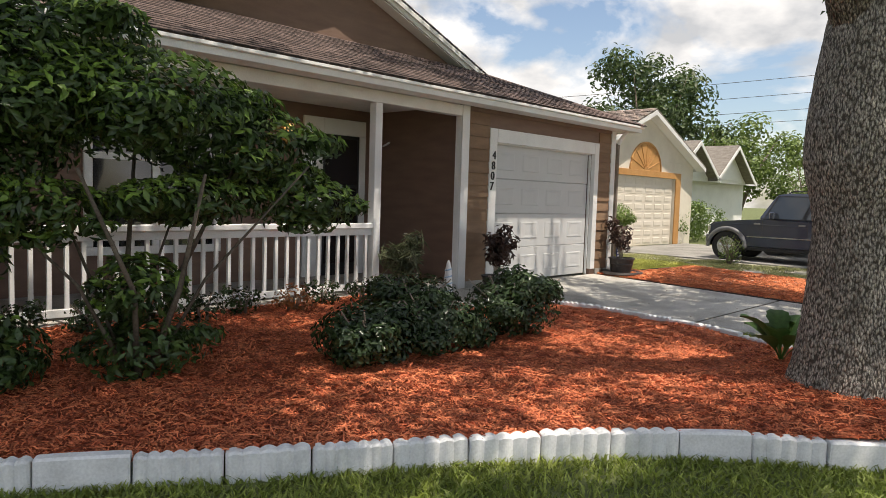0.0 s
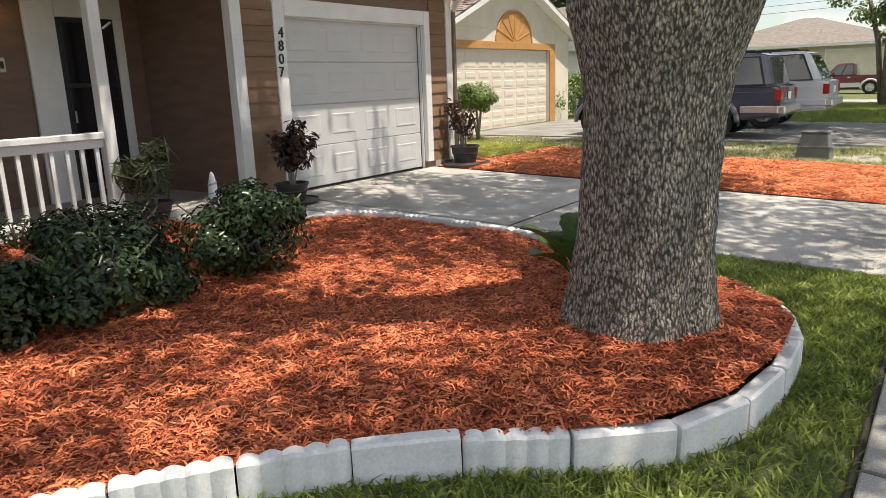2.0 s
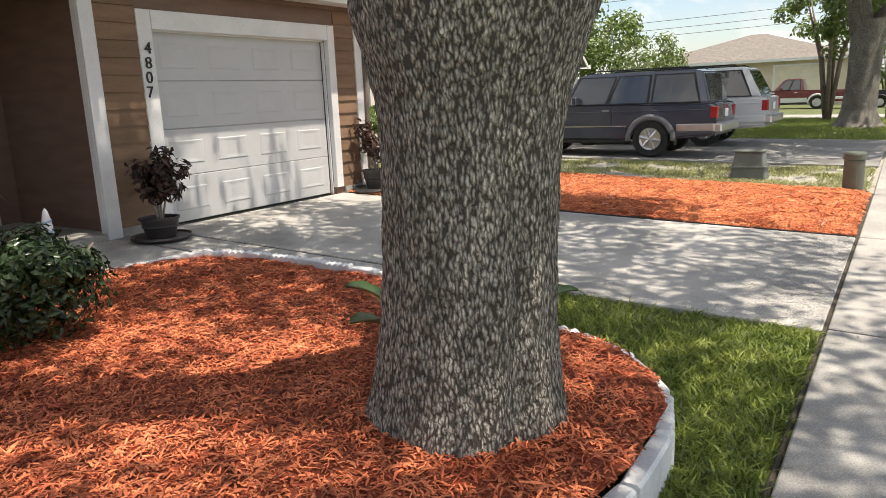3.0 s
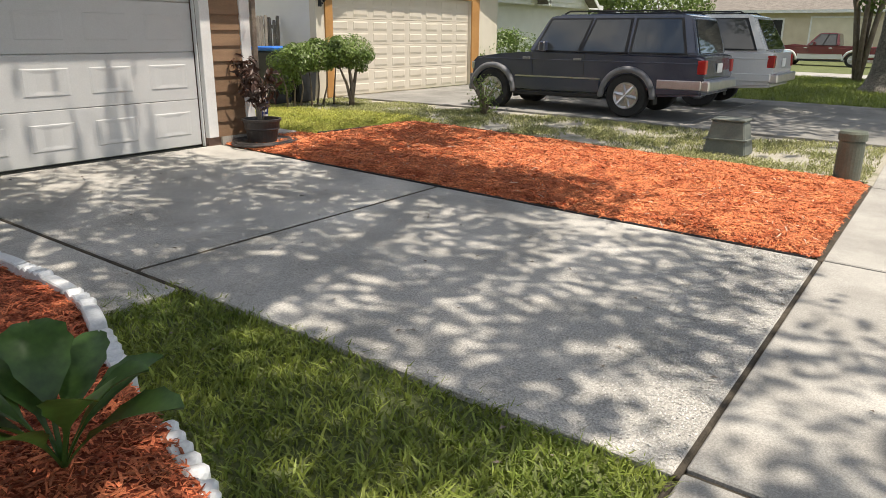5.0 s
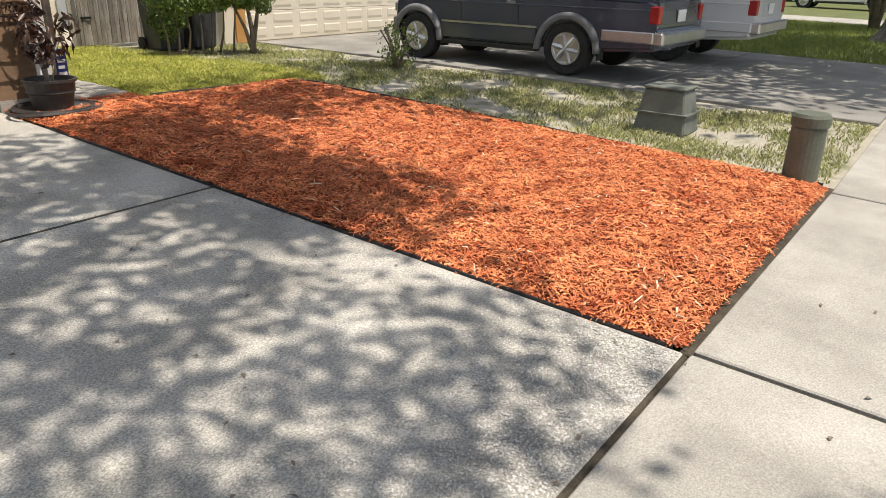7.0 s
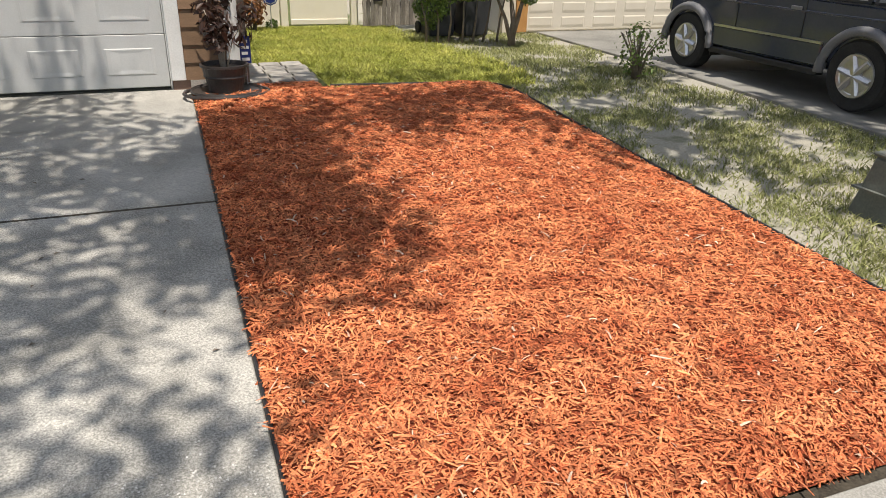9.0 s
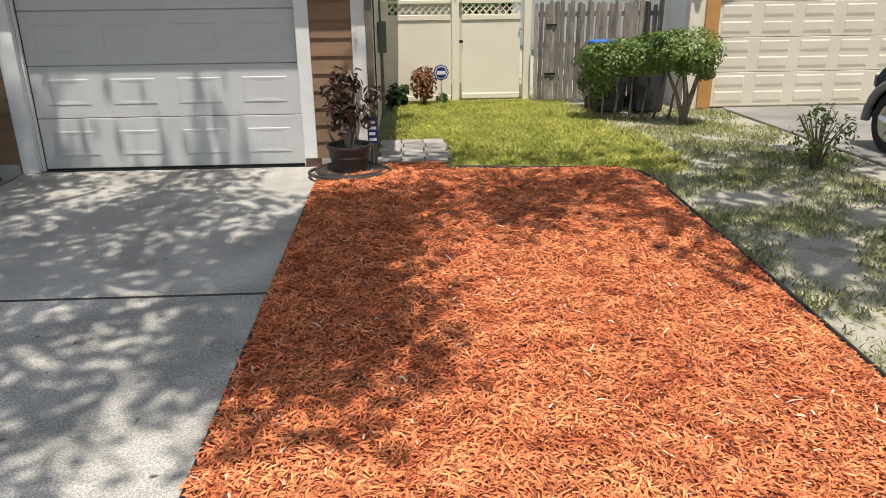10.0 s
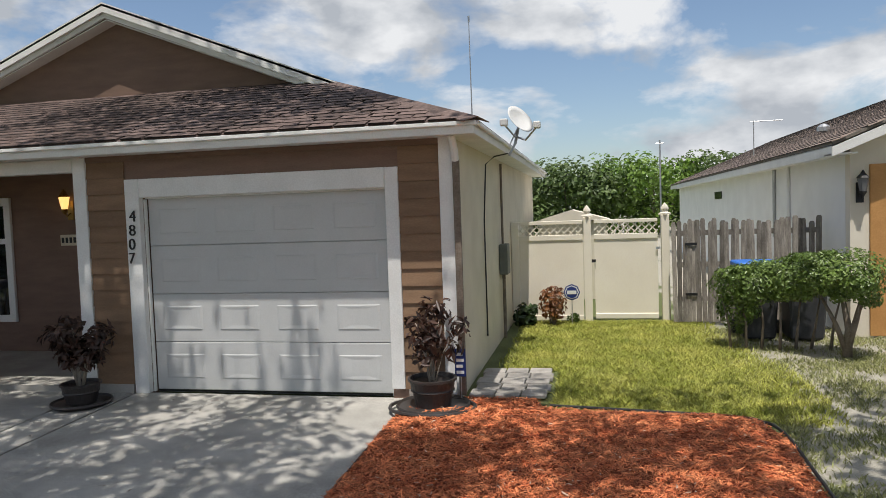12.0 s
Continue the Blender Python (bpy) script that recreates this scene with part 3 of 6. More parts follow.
def chips(name, poly, height, n, label, seed, mat):
    rng = np.random.default_rng(seed)
    lo, hi = np.min(poly, axis=0), np.max(poly, axis=0)
    p = rng.uniform(lo, hi, (n * 3, 2))
    p = p[inside(poly, p[:, 0], p[:, 1])]
    d = np.hypot(p[:, 0] - TREE[0], p[:, 1] - TREE[1])
    p = p[(d > 0.36) & (p[:, 0] > -1.2)][:n]
    n = len(p)
    z = np.array([height(x, y) for x, y in p]) + rng.uniform(-0.003, 0.016, n)
    ln, wd = rng.gamma(2.2, 0.0065, n) + 0.007, rng.uniform(0.0016, 0.0055, n)
    a, tilt = rng.uniform(0, 2 * math.pi, n), rng.normal(0, 0.26, n)
    t = np.stack([np.cos(a) * np.cos(tilt), np.sin(a) * np.cos(tilt), np.sin(tilt)], 1)
    s = np.stack([-np.sin(a), np.cos(a), rng.normal(0, 0.4, n)], 1)
    c = np.concatenate([p, z[:, None]], 1)
    up = np.array([0, 0, 1.0]) * (wd * 0.9)[:, None]
    bend = rng.normal(0, 0.13, n)[:, None] * s * ln[:, None]
    w, h = s * wd[:, None], t * ln[:, None]
    v = np.stack([c - h - w, c - h + w, c + bend + up * 1.2 + w, c + bend + up * 1.2 - w, c + h + w * 0.6, c + h - w * 0.6], 1).reshape(-1, 3)
    i = np.arange(n) * 6
    f = np.concatenate([np.stack([i, i + 1, i + 2, i + 3], 1), np.stack([i + 3, i + 2, i + 4, i + 5], 1)])
    raw_part(name, v, f, mat, kind="stuff", label=label, category="mulch")


chips("mulch_chips", BED, bed_height, 150000, "shredded red bark mulch lying on the raised bed", 3, CHIP_RED)
chips("mulch_chips", BED2, bed2_height, 140000, "shredded orange-red bark mulch beside the driveway", 4, CHIP_ORANGE)

CHIP_PALE = material("pale_wood_chip", (0.50, 0.33, 0.22), (0.78, 0.60, 0.46), 0.8, 9, 90, 0.2, 0.003, vary=0.2, island=True)
chips("pale_chips", BED2, lambda x, y: bed2_height(x, y) + 0.010, 900, "pale undyed wood chips scattered on the orange mulch", 5, CHIP_PALE)

# ---- painted edging blocks ----
edging = thing("bed_edging", (4.2, 1.45, gz(4.2, 1.45)), "white-painted scalloped concrete edging blocks round the bed", "edging", kind="structure")


def edging_block(length, height, flutes):
    """A block with upright flutes on its face and a gently waved top."""
    bm = bmesh.new()
    n = 40
    cols = []
    for k in range(n + 1):
        u = k / n
        x = (u - 0.5) * length
        w = abs(math.sin(math.pi * flutes * u)) if flutes else 0.9 - 0.25 * (2 * u - 1) ** 4
        e = 0.006 if k in (0, n) else 0.0
        f, h = -0.030 - 0.020 * w + e, height + 0.016 * w - 0.010 - e * 0.6
        cols.append([bm.verts.new(c) for c in ((x, 0.035, -0.06), (x, f, -0.06), (x, f, h - 0.012), (x, f + 0.012, h), (x, 0.028, h), (x, 0.035, h - 0.008))])
    for a, b in zip(cols, cols[1:]):
        for i in range(6):
            bm.faces.new((a[i], b[i], b[(i + 1) % 6], a[(i + 1) % 6]))
    bm.faces.new(cols[0])
    bm.faces.new(cols[-1][::-1])
    return finish(bm, "edging_block", CURB_PAINT)


def lay_edging(line, step, meshes, sink):
    pts = curve(line, step)
    for k, ((x0, y0), (x1, y1)) in enumerate(zip(pts, pts[1:])):
        ob = new("edging_block", meshes[(k * 7 + k // 3) % len(meshes)])
        ob.parent = edging
        mx, my = (x0 + x1) / 2, (y0 + y1) / 2
        ob.matrix_basis = Matrix.Translation(Vector((mx, my, gz(mx, my) - sink + random.uniform(-0.008, 0.008))) - ORIGIN[edging]) @ pose(0, 0, 0, random.uniform(-2.5, 2.5), random.uniform(-1, 1), math.degrees(math.atan2(y1 - y0, x1 - x0)) + random.uniform(-1.2, 1.2))


lay_edging(CURB_LINE, 0.435, [edging_block(0.425, 0.145, f) for f in (5, 0, 5, 7, 0)], 0.015)
lay_edging(DRIVE_LINE, 0.30, [edging_block(0.292, 0.165, f) for f in (5, 3, 0)], 0.05)

# ---- the house ----
house = thing("house", (9.5, 12, 0), "one-storey house with brown siding and white trim", "house")
FY = 7.10


def wall_part(name, x0, x1, y0, y1, z0, z1, mat, owner=house, label=""):
    return part(name, box(x0, x1, y0, y1, z0, z1), mat, owner, label)


# front of the garage, with the opening left out
OX0, OX1, OZ = 8.12, 10.955, 2.19
wall_part("garage_wall", 7.42, OX0, FY, FY + 0.16, -0.06, 2.70, BROWN)
wall_part("garage_wall", OX1, 11.65, FY, FY + 0.16, -0.06, 2.70, BROWN)
wall_part("garage_wall", OX0, OX1, FY, FY + 0.16, OZ, 2.70, BROWN)
wall_part("side_wall", 7.42, 7.56, FY + 0.163, 9.25, -0.06, 2.70, BROWN, label="dark brown boarded porch side wall")
wall_part("side_wall", 11.49, 11.65, FY + 0.163, 17.0, -0.06, 2.70, CREAM, label="cream stucco side wall")
wall_part("porch_wall", -3.0, 7.417, 9.05, 9.21, -0.06, 2.70, BROWN, label="brown boarded wall behind the porch")
wall_part("back_wall", -3.0, 11.487, 16.85, 17.0, -0.06, 2.70, CREAM)
wall_part("end_wall", -3.16, -3.003, 7.0, 17.0, -0.06, 2.70, BROWN)
wall_part("garage_floor", 7.60, 11.45, FY + 0.2, 12, -0.06, 0.0, CONCRETE)
wall_part("garage_back_wall", 7.60, 11.45, 12.0, 12.1, -0.06, 2.60, CREAM)
wall_part("porch_floor", -3.0, 7.40, 7.09, 9.04, -0.20, 0.06, CONCRETE, label="grey concrete porch floor")
wall_part("footing", 7.40, 7.93, FY - 0.03, FY - 0.003, -0.10, 0.10, CONCRETE)
wall_part("footing", 11.13, 11.66, FY - 0.03, FY - 0.003, -0.10, 0.10, CONCRETE)

# white trim round the garage opening
for nm, a in (("door_trim", (7.95, OX0 + 0.006, FY - 0.03, FY + 0.05, 0.0, 2.39)), ("door_trim", (OX1 - 0.006, 11.09, FY - 0.03, FY + 0.05, 0.10, 2.39)), ("door_trim", (OX0 + 0.008, OX1 - 0.008, FY - 0.03, FY + 0.05, OZ - 0.006, 2.39))):
    part(nm, box(*a, 0.006), WHITE, house)
for a in ((OX0 + 0.002, OX0 + 0.022, FY + 0.053, FY + 0.10, 0.0, OZ - 0.024), (OX1 - 0.022, OX1 - 0.002, FY + 0.053, FY + 0.10, 0.0, OZ - 0.024), (OX0 + 0.024, OX1 - 0.024, FY + 0.053, FY + 0.10, OZ - 0.022, OZ - 0.002)):
    part("door_stop", box(*a, 0.004), WHITE, house)
part("corner_board", box(11.52, 11.665, FY - 0.035, FY - 0.002, 0.05, 2.66, 0.005), WHITE, house)
part("corner_board", box(7.31, 7.47, FY - 0.035, FY - 0.002, 0.0, 2.66, 0.005), WHITE, house)
part("corner_board", box(7.31, 7.417, FY, FY + 0.10, 0.0, 2.66, 0.005), WHITE, house)


def lap_board(x0, x1, z, h):
    """A siding board, thicker at its lower edge."""
    return prism([(FY - 0.003, z), (FY - 0.026, z), (FY - 0.008, z + h), (FY - 0.003, z + h)], "x", x0, x1)


for k in range(14):
    z = 0.10 + 0.178 * k
    for x0, x1 in ((7.473, 7.947), (11.093, 11.517)):
        part("siding_board", lap_board(x0, x1, z, 0.176), BROWN_BOARD, house)
part("frieze_board", box(7.473, 11.517, FY - 0.024, FY - 0.003, 2.60, 2.66), BROWN, house)

# garage door: four sections with raised panels
door = part("garage_door", box(OX0 + 0.03, OX1 - 0.03, FY + 0.145, FY + 0.158, 0.01, OZ), DOOR_WHITE, house, "white sectional garage door")
SEC = (OZ - 0.02) / 4
for k in range(4):
    z0 = 0.015 + SEC * k
    sec = part("door_section", box(OX0 + 0.025, OX1 - 0.025, FY + 0.108, FY + 0.143, z0 + 0.003, z0 + SEC - 0.003, 0.005), DOOR_WHITE, door)
    w = (OX1 - OX0 - 0.09) / 4
    for c in range(4):
        x0 = OX0 + 0.045 + w * c
        a, b, c0, c1 = x0 + 0.10, x0 + w - 0.10, z0 + 0.135, z0 + SEC - 0.135
        bm = bmesh.new()
        rings = []
        for i, y in ((0.0, 0.1085), (0.010, 0.1020), (0.022, 0.1020), (0.050, 0.1060)):
            rings.append([bm.verts.new((p[0], FY + y, p[1])) for p in ((a + 3 * i, c0 + i), (b - 3 * i, c0 + i), (b - 3 * i, c1 - i), (a + 3 * i, c1 - i))])
        for q, r in zip(rings, rings[1:]):
            for e in range(4):
                bm.faces.new((q[e], q[(e + 1) % 4], r[(e + 1) % 4], r[e]))
        bm.faces.new(rings[-1])
        part("raised_panel", bm, DOOR_WHITE, door)
part("bottom_seal", box(OX0 + 0.03, OX1 - 0.03, FY + 0.115, FY + 0.14, -0.004, 0.018), BLACK, door)

# house number, one figure below another
for k, ch in enumerate("4807"):
    cu = bpy.data.curves.new("figure", "FONT")
    cu.body, cu.size, cu.extrude, cu.align_x = ch, 0.175, 0.006, "CENTER"
    tmp = bpy.data.objects.new("tmp", cu)
    me = bpy.data.meshes.new_from_object(tmp)
    bpy.data.objects.remove(tmp)
    me.materials.append(BLACK)
    ob = new("house_number", me)
    ob.matrix_world = pose(8.045 - 0.012 * k, FY - 0.040, 1.925 - 0.155 * k, 90, 0, 0)
    tagged(ob, "black metal house number %s on the white trim" % ch, "house number", "house number figures")

# eaves, soffit, gutter
EZ, EY, EX, PITCH = 2.77, 6.70, 11.95, 0.395
part("soffit", box(-3.2, 11.93, EY + 0.03, FY - 0.037, 2.655, 2.672), WHITE, house)
part("soffit", box(11.653, 11.93, FY - 0.03, 17.2, 2.655, 2.672), WHITE, house)
part("fascia", box(-3.2, EX, EY, EY + 0.025, 2.64, EZ + 0.01, 0.004), WHITE, house)
part("fascia", box(EX - 0.025, EX, EY + 0.027, 17.2, 2.64, EZ + 0.01, 0.004), WHITE, house)
part("gutter_lip", box(-3.2, EX + 0.03, EY - 0.045, EY - 0.002, EZ - 0.055, EZ - 0.012, 0.008), WHITE, house)
part("gutter_lip", box(EX + 0.002, EX + 0.045, EY, 17.2, EZ - 0.055, EZ - 0.012, 0.008), WHITE, house)
part("porch_beam", box(-3.0, 7.305, FY - 0.03, FY + 0.12, 2.50, 2.652, 0.005), WHITE, house)
part("porch_ceiling", box(-3.0, 7.415, FY + 0.12, 9.047, 2.655, 2.69), WHITE, house)
part("downspout", tube([(11.70, 6.86, 2.66), (11.70, 6.98, 2.52), (11.70, 7.03, 2.42)], 0.038, 8), WHITE, house)
part("downspout", box(11.667, 11.735, 7.02, 7.07, 0.06, 2.44, 0.008), TWIG, house, "brown downspout at the corner")

# roof: hipped front skirt, gable above it, slope to the side
GY, RX = 9.05, 6.55
GZ = EZ + PITCH * (GY - EY)
VX = EX - (GY - EY)
RZ = EZ + PITCH * (EX - RX)
FX, FZ = EX - (GY - 0.3 - EY), EZ + PITCH * (GY - 0.3 - EY)


def roof_deck(quad, thick=0.03):
    bm = bmesh.new()
    a = [bm.verts.new(p) for p in quad]
    b = [bm.verts.new((p[0], p[1], p[2] - thick)) for p in quad]
    bm.faces.new(a)
    bm.faces.new(b[::-1])
    for i in range(len(quad)):
        j = (i + 1) % len(quad)
        bm.faces.new((a[i], b[i], b[j], a[j]))
    return bm


part("roof_front", roof_deck([(-3.25, EY - 0.03, EZ), (EX + 0.03, EY - 0.03, EZ), (VX, GY, GZ), (-3.25, GY, GZ)]), SHINGLE_REST, house)
part("roof_side", roof_deck([(EX + 0.03, EY - 0.03, EZ), (EX + 0.03, 17.2, EZ), (RX, 17.2, RZ), (RX, GY - 0.3, RZ), (FX, GY - 0.3, FZ + 0.004)]), SHINGLE_REST, house)
LX = 2 * RX - VX
part("roof_side", roof_deck([(RX, 17.2, RZ), (LX, 17.2, GZ), (2 * RX - FX, GY - 0.3, FZ), (RX, GY - 0.3, RZ)]), SHINGLE_REST, house)
part("roof_back", roof_deck([(-3.25, GY, GZ), (LX, GY, GZ), (LX, 17.2, GZ), (-3.25, 17.2, GZ)]), SHINGLE_REST, house)
part("gable_wall", prism([(LX, GZ), (VX, GZ), (RX, RZ - 0.02)], "y", GY, GY + 0.12), BROWN, house, "dark brown boarded gable")
for sx in (1, -1):
    for inset, y, w in ((0.0, GY - 0.30, 0.13), (0.10, GY - 0.255, 0.10)):
        e = FX if sx > 0 else 2 * RX - FX
        p0, p1 = (RX, RZ + 0.02 - inset), (e, FZ + 0.02 - inset)
        part("rake_board", prism([p0, p1, (p1[0], p1[1] - w), (p0[0], p0[1] - w)], "y", y, y + 0.03), WHITE, house)
    part("rake_soffit", prism([(RX, RZ - 0.19), (e, FZ - 0.17), (e, FZ - 0.185), (RX, RZ - 0.205)], "y", GY - 0.22, GY - 0.002), WHITE, house)

# shingle tabs: the stretch by the garage as pieces, the rest joined
BUTT = material("shingle_butt", (0.018, 0.014, 0.013), (0.035, 0.028, 0.026), 0.95, 16, 90, 0.2, 0.003)


def shingle_tab(w0, w1, h):
    """A tab with a darker edge facing down the slope."""
    v = [(w0, -0.012, 0), (w1, -0.012, 0), (w1, -0.012, h), (w0, -0.012, h), (w1, 0.19, 0.004), (w0, 0.19, 0.004), (w1, 0.19, 0), (w0, 0.19, 0)]
    return v, [(0, 1, 2, 3), (3, 2, 4, 5), (0, 3, 5, 7), (1, 6, 4, 2)]


TAB = []
for k in range(3):
    v, f = shingle_tab(-0.155 + 0.02 * k, 0.155 - 0.010 * k, 0.014 + 0.002 * k)
    me = bpy.data.meshes.new("shingle")
    me.from_pydata(v, [], f)
    me.materials.append(SHINGLE)
    me.materials.append(BUTT)
    me.polygons[0].material_index = 1
    TAB.append(me)
slope = math.degrees(math.atan(PITCH))
COURSE = 0.135
rest_v, rest_f = [], []
made = 0
for r in range(int((GY - EY) * math.hypot(1, PITCH) / COURSE)):
    run = r * COURSE
    y, z = EY - 0.035 + run * math.cos(radians(slope)), EZ + 0.004 + run * math.sin(radians(slope))
    right = EX + 0.03 - (y - EY)
    x = right - 0.36 - 0.05 * (r % 3)
    while x > -3.1:
        m = pose(x, y, z, slope, 0, 0)
        if x > 7.9 and made < 300:
            ob = new("shingle", TAB[random.randrange(3)])
            ob.parent = house
            ob.matrix_basis = Matrix.Translation(-ORIGIN[house]) @ m
            made += 1
        else:
            i = len(rest_v)
            v, f = shingle_tab(-0.15, 0.15 - random.uniform(0, 0.02), 0.014 + random.uniform(0, 0.004))
            rest_v += [m @ Vector(c) for c in v]
            rest_f += [tuple(i + q for q in p) for p in f]
        x -= random.choice((0.29, 0.30, 0.31))
rest = raw_part("shingles", rest_v, rest_f, SHINGLE_REST, house, kind="stuff")
rest.data.materials.append(BUTT)
rest.data.polygons.foreach_set("material_index", [1 if k % 4 == 0 else 0 for k in range(len(rest_f))])
hip_n = 16
for k in range(hip_n):
    t = (k + 0.5) / hip_n
    p = Vector((EX + 0.03, EY - 0.03, EZ)).lerp(Vector((VX, GY, GZ)), t)
    bm = prism([(-0.15, -0.032), (0, 0.016), (0.15, -0.032), (0.15, -0.024), (0, 0.026), (-0.15, -0.024)], "y", -0.12, 0.12)
    ob = new("hip_cap", finish(bm, "hip_cap", SHINGLE))
    ob.parent = house
    ob.matrix_basis = Matrix.Translation(p - ORIGIN[house]) @ pose(0, 0, 0, math.degrees(math.atan(PITCH / math.sqrt(2))), 0, 45)

# porch post, railing
for px in (5.73, 0.4):
    bm = box(px - 0.06, px + 0.06, FY - 0.02, FY + 0.10, 0.06, 2.498, 0.006)
    part("porch_post", bm, WHITE, house)
    part("post_base", box(px - 0.075, px + 0.075, FY - 0.035, FY + 0.115, 0.062, 0.18, 0.006), WHITE, house)
part("flag_bracket", tube([(5.80, FY - 0.02, 1.95), (5.84, FY - 0.10, 2.00)], 0.012, 6), STEEL, house)
railing = thing("porch_railing", (3.0, FY + 0.04, 0.06), "white-painted wooden porch railing with square balusters", "railing")
for x0, x1 in ((0.462, 5.668), (-2.95, 0.338)):
    part("top_rail", box(x0, x1, FY - 0.02, FY + 0.10, 0.90, 0.965, 0.008), WHITE, railing)
    part("rail", box(x0, x1, FY + 0.02, FY + 0.06, 0.815, 0.898, 0.004), WHITE, railing)
    part("bottom_rail", box(x0, x1, FY + 0.015, FY + 0.065, 0.125, 0.20, 0.004), WHITE, railing)
    n = int((x1 - x0) / 0.145)
    for k in range(n):
        bx = x0 + (k + 0.5) * (x1 - x0) / n
        part("baluster", box(bx - 0.018, bx + 0.018, FY + 0.022, FY + 0.058, 0.201, 0.814), WHITE, railing)

# porch door, window, lamp, plaque
PY = 9.05
door1 = thing("door_1", (6.6, 9.03, 0.06), "closed front door with dark glass in a wide white frame", "door", kind="structure")
for a in ((5.96, 6.32, PY - 0.05, PY - 0.002, 0.06, 2.48), (6.322, 7.16, PY - 0.05, PY - 0.002, 2.24, 2.48), (7.04, 7.16, PY - 0.05, PY - 0.002, 0.06, 2.238)):
    part("door_frame", box(*a, 0.006), WHITE, door1)
part("door_leaf", box(6.322, 7.038, PY - 0.03, PY - 0.003, 0.06, 2.238), BLACK, door1)
part("glass", box(6.37, 6.99, PY - 0.040, PY - 0.032, 0.25, 2.18), DARK_GLASS, door1)
part("crossbar", box(6.35, 7.01, PY - 0.052, PY - 0.042, 1.42, 1.47), BLACK, door1)
part("handle", tube([(6.40, PY - 0.06, 1.0), (6.40, PY - 0.06, 1.14)], 0.012, 6), STEEL, door1)
for wx0, wx1 in ((2.86, 4.62), (-1.9, -0.2)):
    win = thing("window_1", ((wx0 + wx1) / 2, PY, 0.5), "tall white-framed porch window with dark panes", "window", kind="structure")
    for a in ((wx0, wx1, PY - 0.05, PY - 0.002, 0.50, 0.60), (wx0, wx1, PY - 0.05, PY - 0.002, 2.22, 2.34), (wx0, wx0 + 0.10, PY - 0.05, PY - 0.002, 0.602, 2.218), (wx1 - 0.11, wx1, PY - 0.05, PY - 0.002, 0.602, 2.218), (wx0 + 0.82, wx0 + 0.92, PY - 0.045, PY - 0.002, 0.602, 2.218)):
        part("window_frame", box(*a, 0.005), WHITE, win)
    for p0, p1 in ((wx0 + 0.102, wx0 + 0.818), (wx0 + 0.922, wx1 - 0.112)):
        part("pane", box(p0, p1, PY - 0.02, PY - 0.004, 0.602, 2.218), DARK_GLASS, win)
        part("sash", box(p0, p1, PY - 0.032, PY - 0.021, 1.66, 1.74), WHITE, win)

BULB = bpy.data.materials.new("lamp_glow")
BULB.use_nodes = True
BULB.node_tree.nodes["Principled BSDF"].inputs["Emission Color"].default_value = (1.0, 0.55, 0.15, 1)
BULB.node_tree.nodes["Principled BSDF"].inputs["Emission Strength"].default_value = 1.5
BRASS = material("aged_brass", (0.28, 0.17, 0.05), (0.45, 0.29, 0.10), 0.35, 9, 60, 0.1, 0.002, metal=0.9)


def wall_lantern(at, mat, lit, label):
    x, y, z = at
    t = thing("wall_lantern", at, label, "wall lamp")
    part("backplate", box(x - 0.05, x + 0.05, y - 0.02, y - 0.002, z - 0.30, z - 0.02, 0.006), mat, t)
    part("arm", tube([(x, y - 0.02, z - 0.20), (x, y - 0.09, z - 0.25), (x, y - 0.13, z - 0.16)], 0.012, 6), mat, t)
    part("lantern_glass", lathe([(0.045, -0.14), (0.075, 0.02), (0.075, 0.03)], (x, y - 0.13, z), 6), BULB if lit else CAR_GREY, t, "glowing amber glass" if lit else "grey glass")
    part("lantern_roof", lathe([(0.09, 0.032), (0.03, 0.10), (0.008, 0.14)], (x, y - 0.13, z), 6), mat, t)
    part("lantern_base", lathe([(0.012, -0.22), (0.05, -0.16), (0.05, -0.142)], (x, y - 0.13, z), 6), mat, t)
    return t


wall_lantern((5.63, PY, 2.28), BRASS, True, "brass wall lantern lit amber beside the front door")
plaque = thing("address_plaque", (5.57, PY, 1.62), "small pale plaque with dark unreadable figures", "plaque")
part("plate", box(5.43, 5.71, PY - 0.015, PY - 0.002, 1.61, 1.77, 0.004), CREAM, plaque)
for k in range(4):
    part("figure_bar", box(5.455 + 0.065 * k, 5.495 + 0.065 * k, PY - 0.020, PY - 0.0155, 1.65, 1.73), BLACK, plaque)

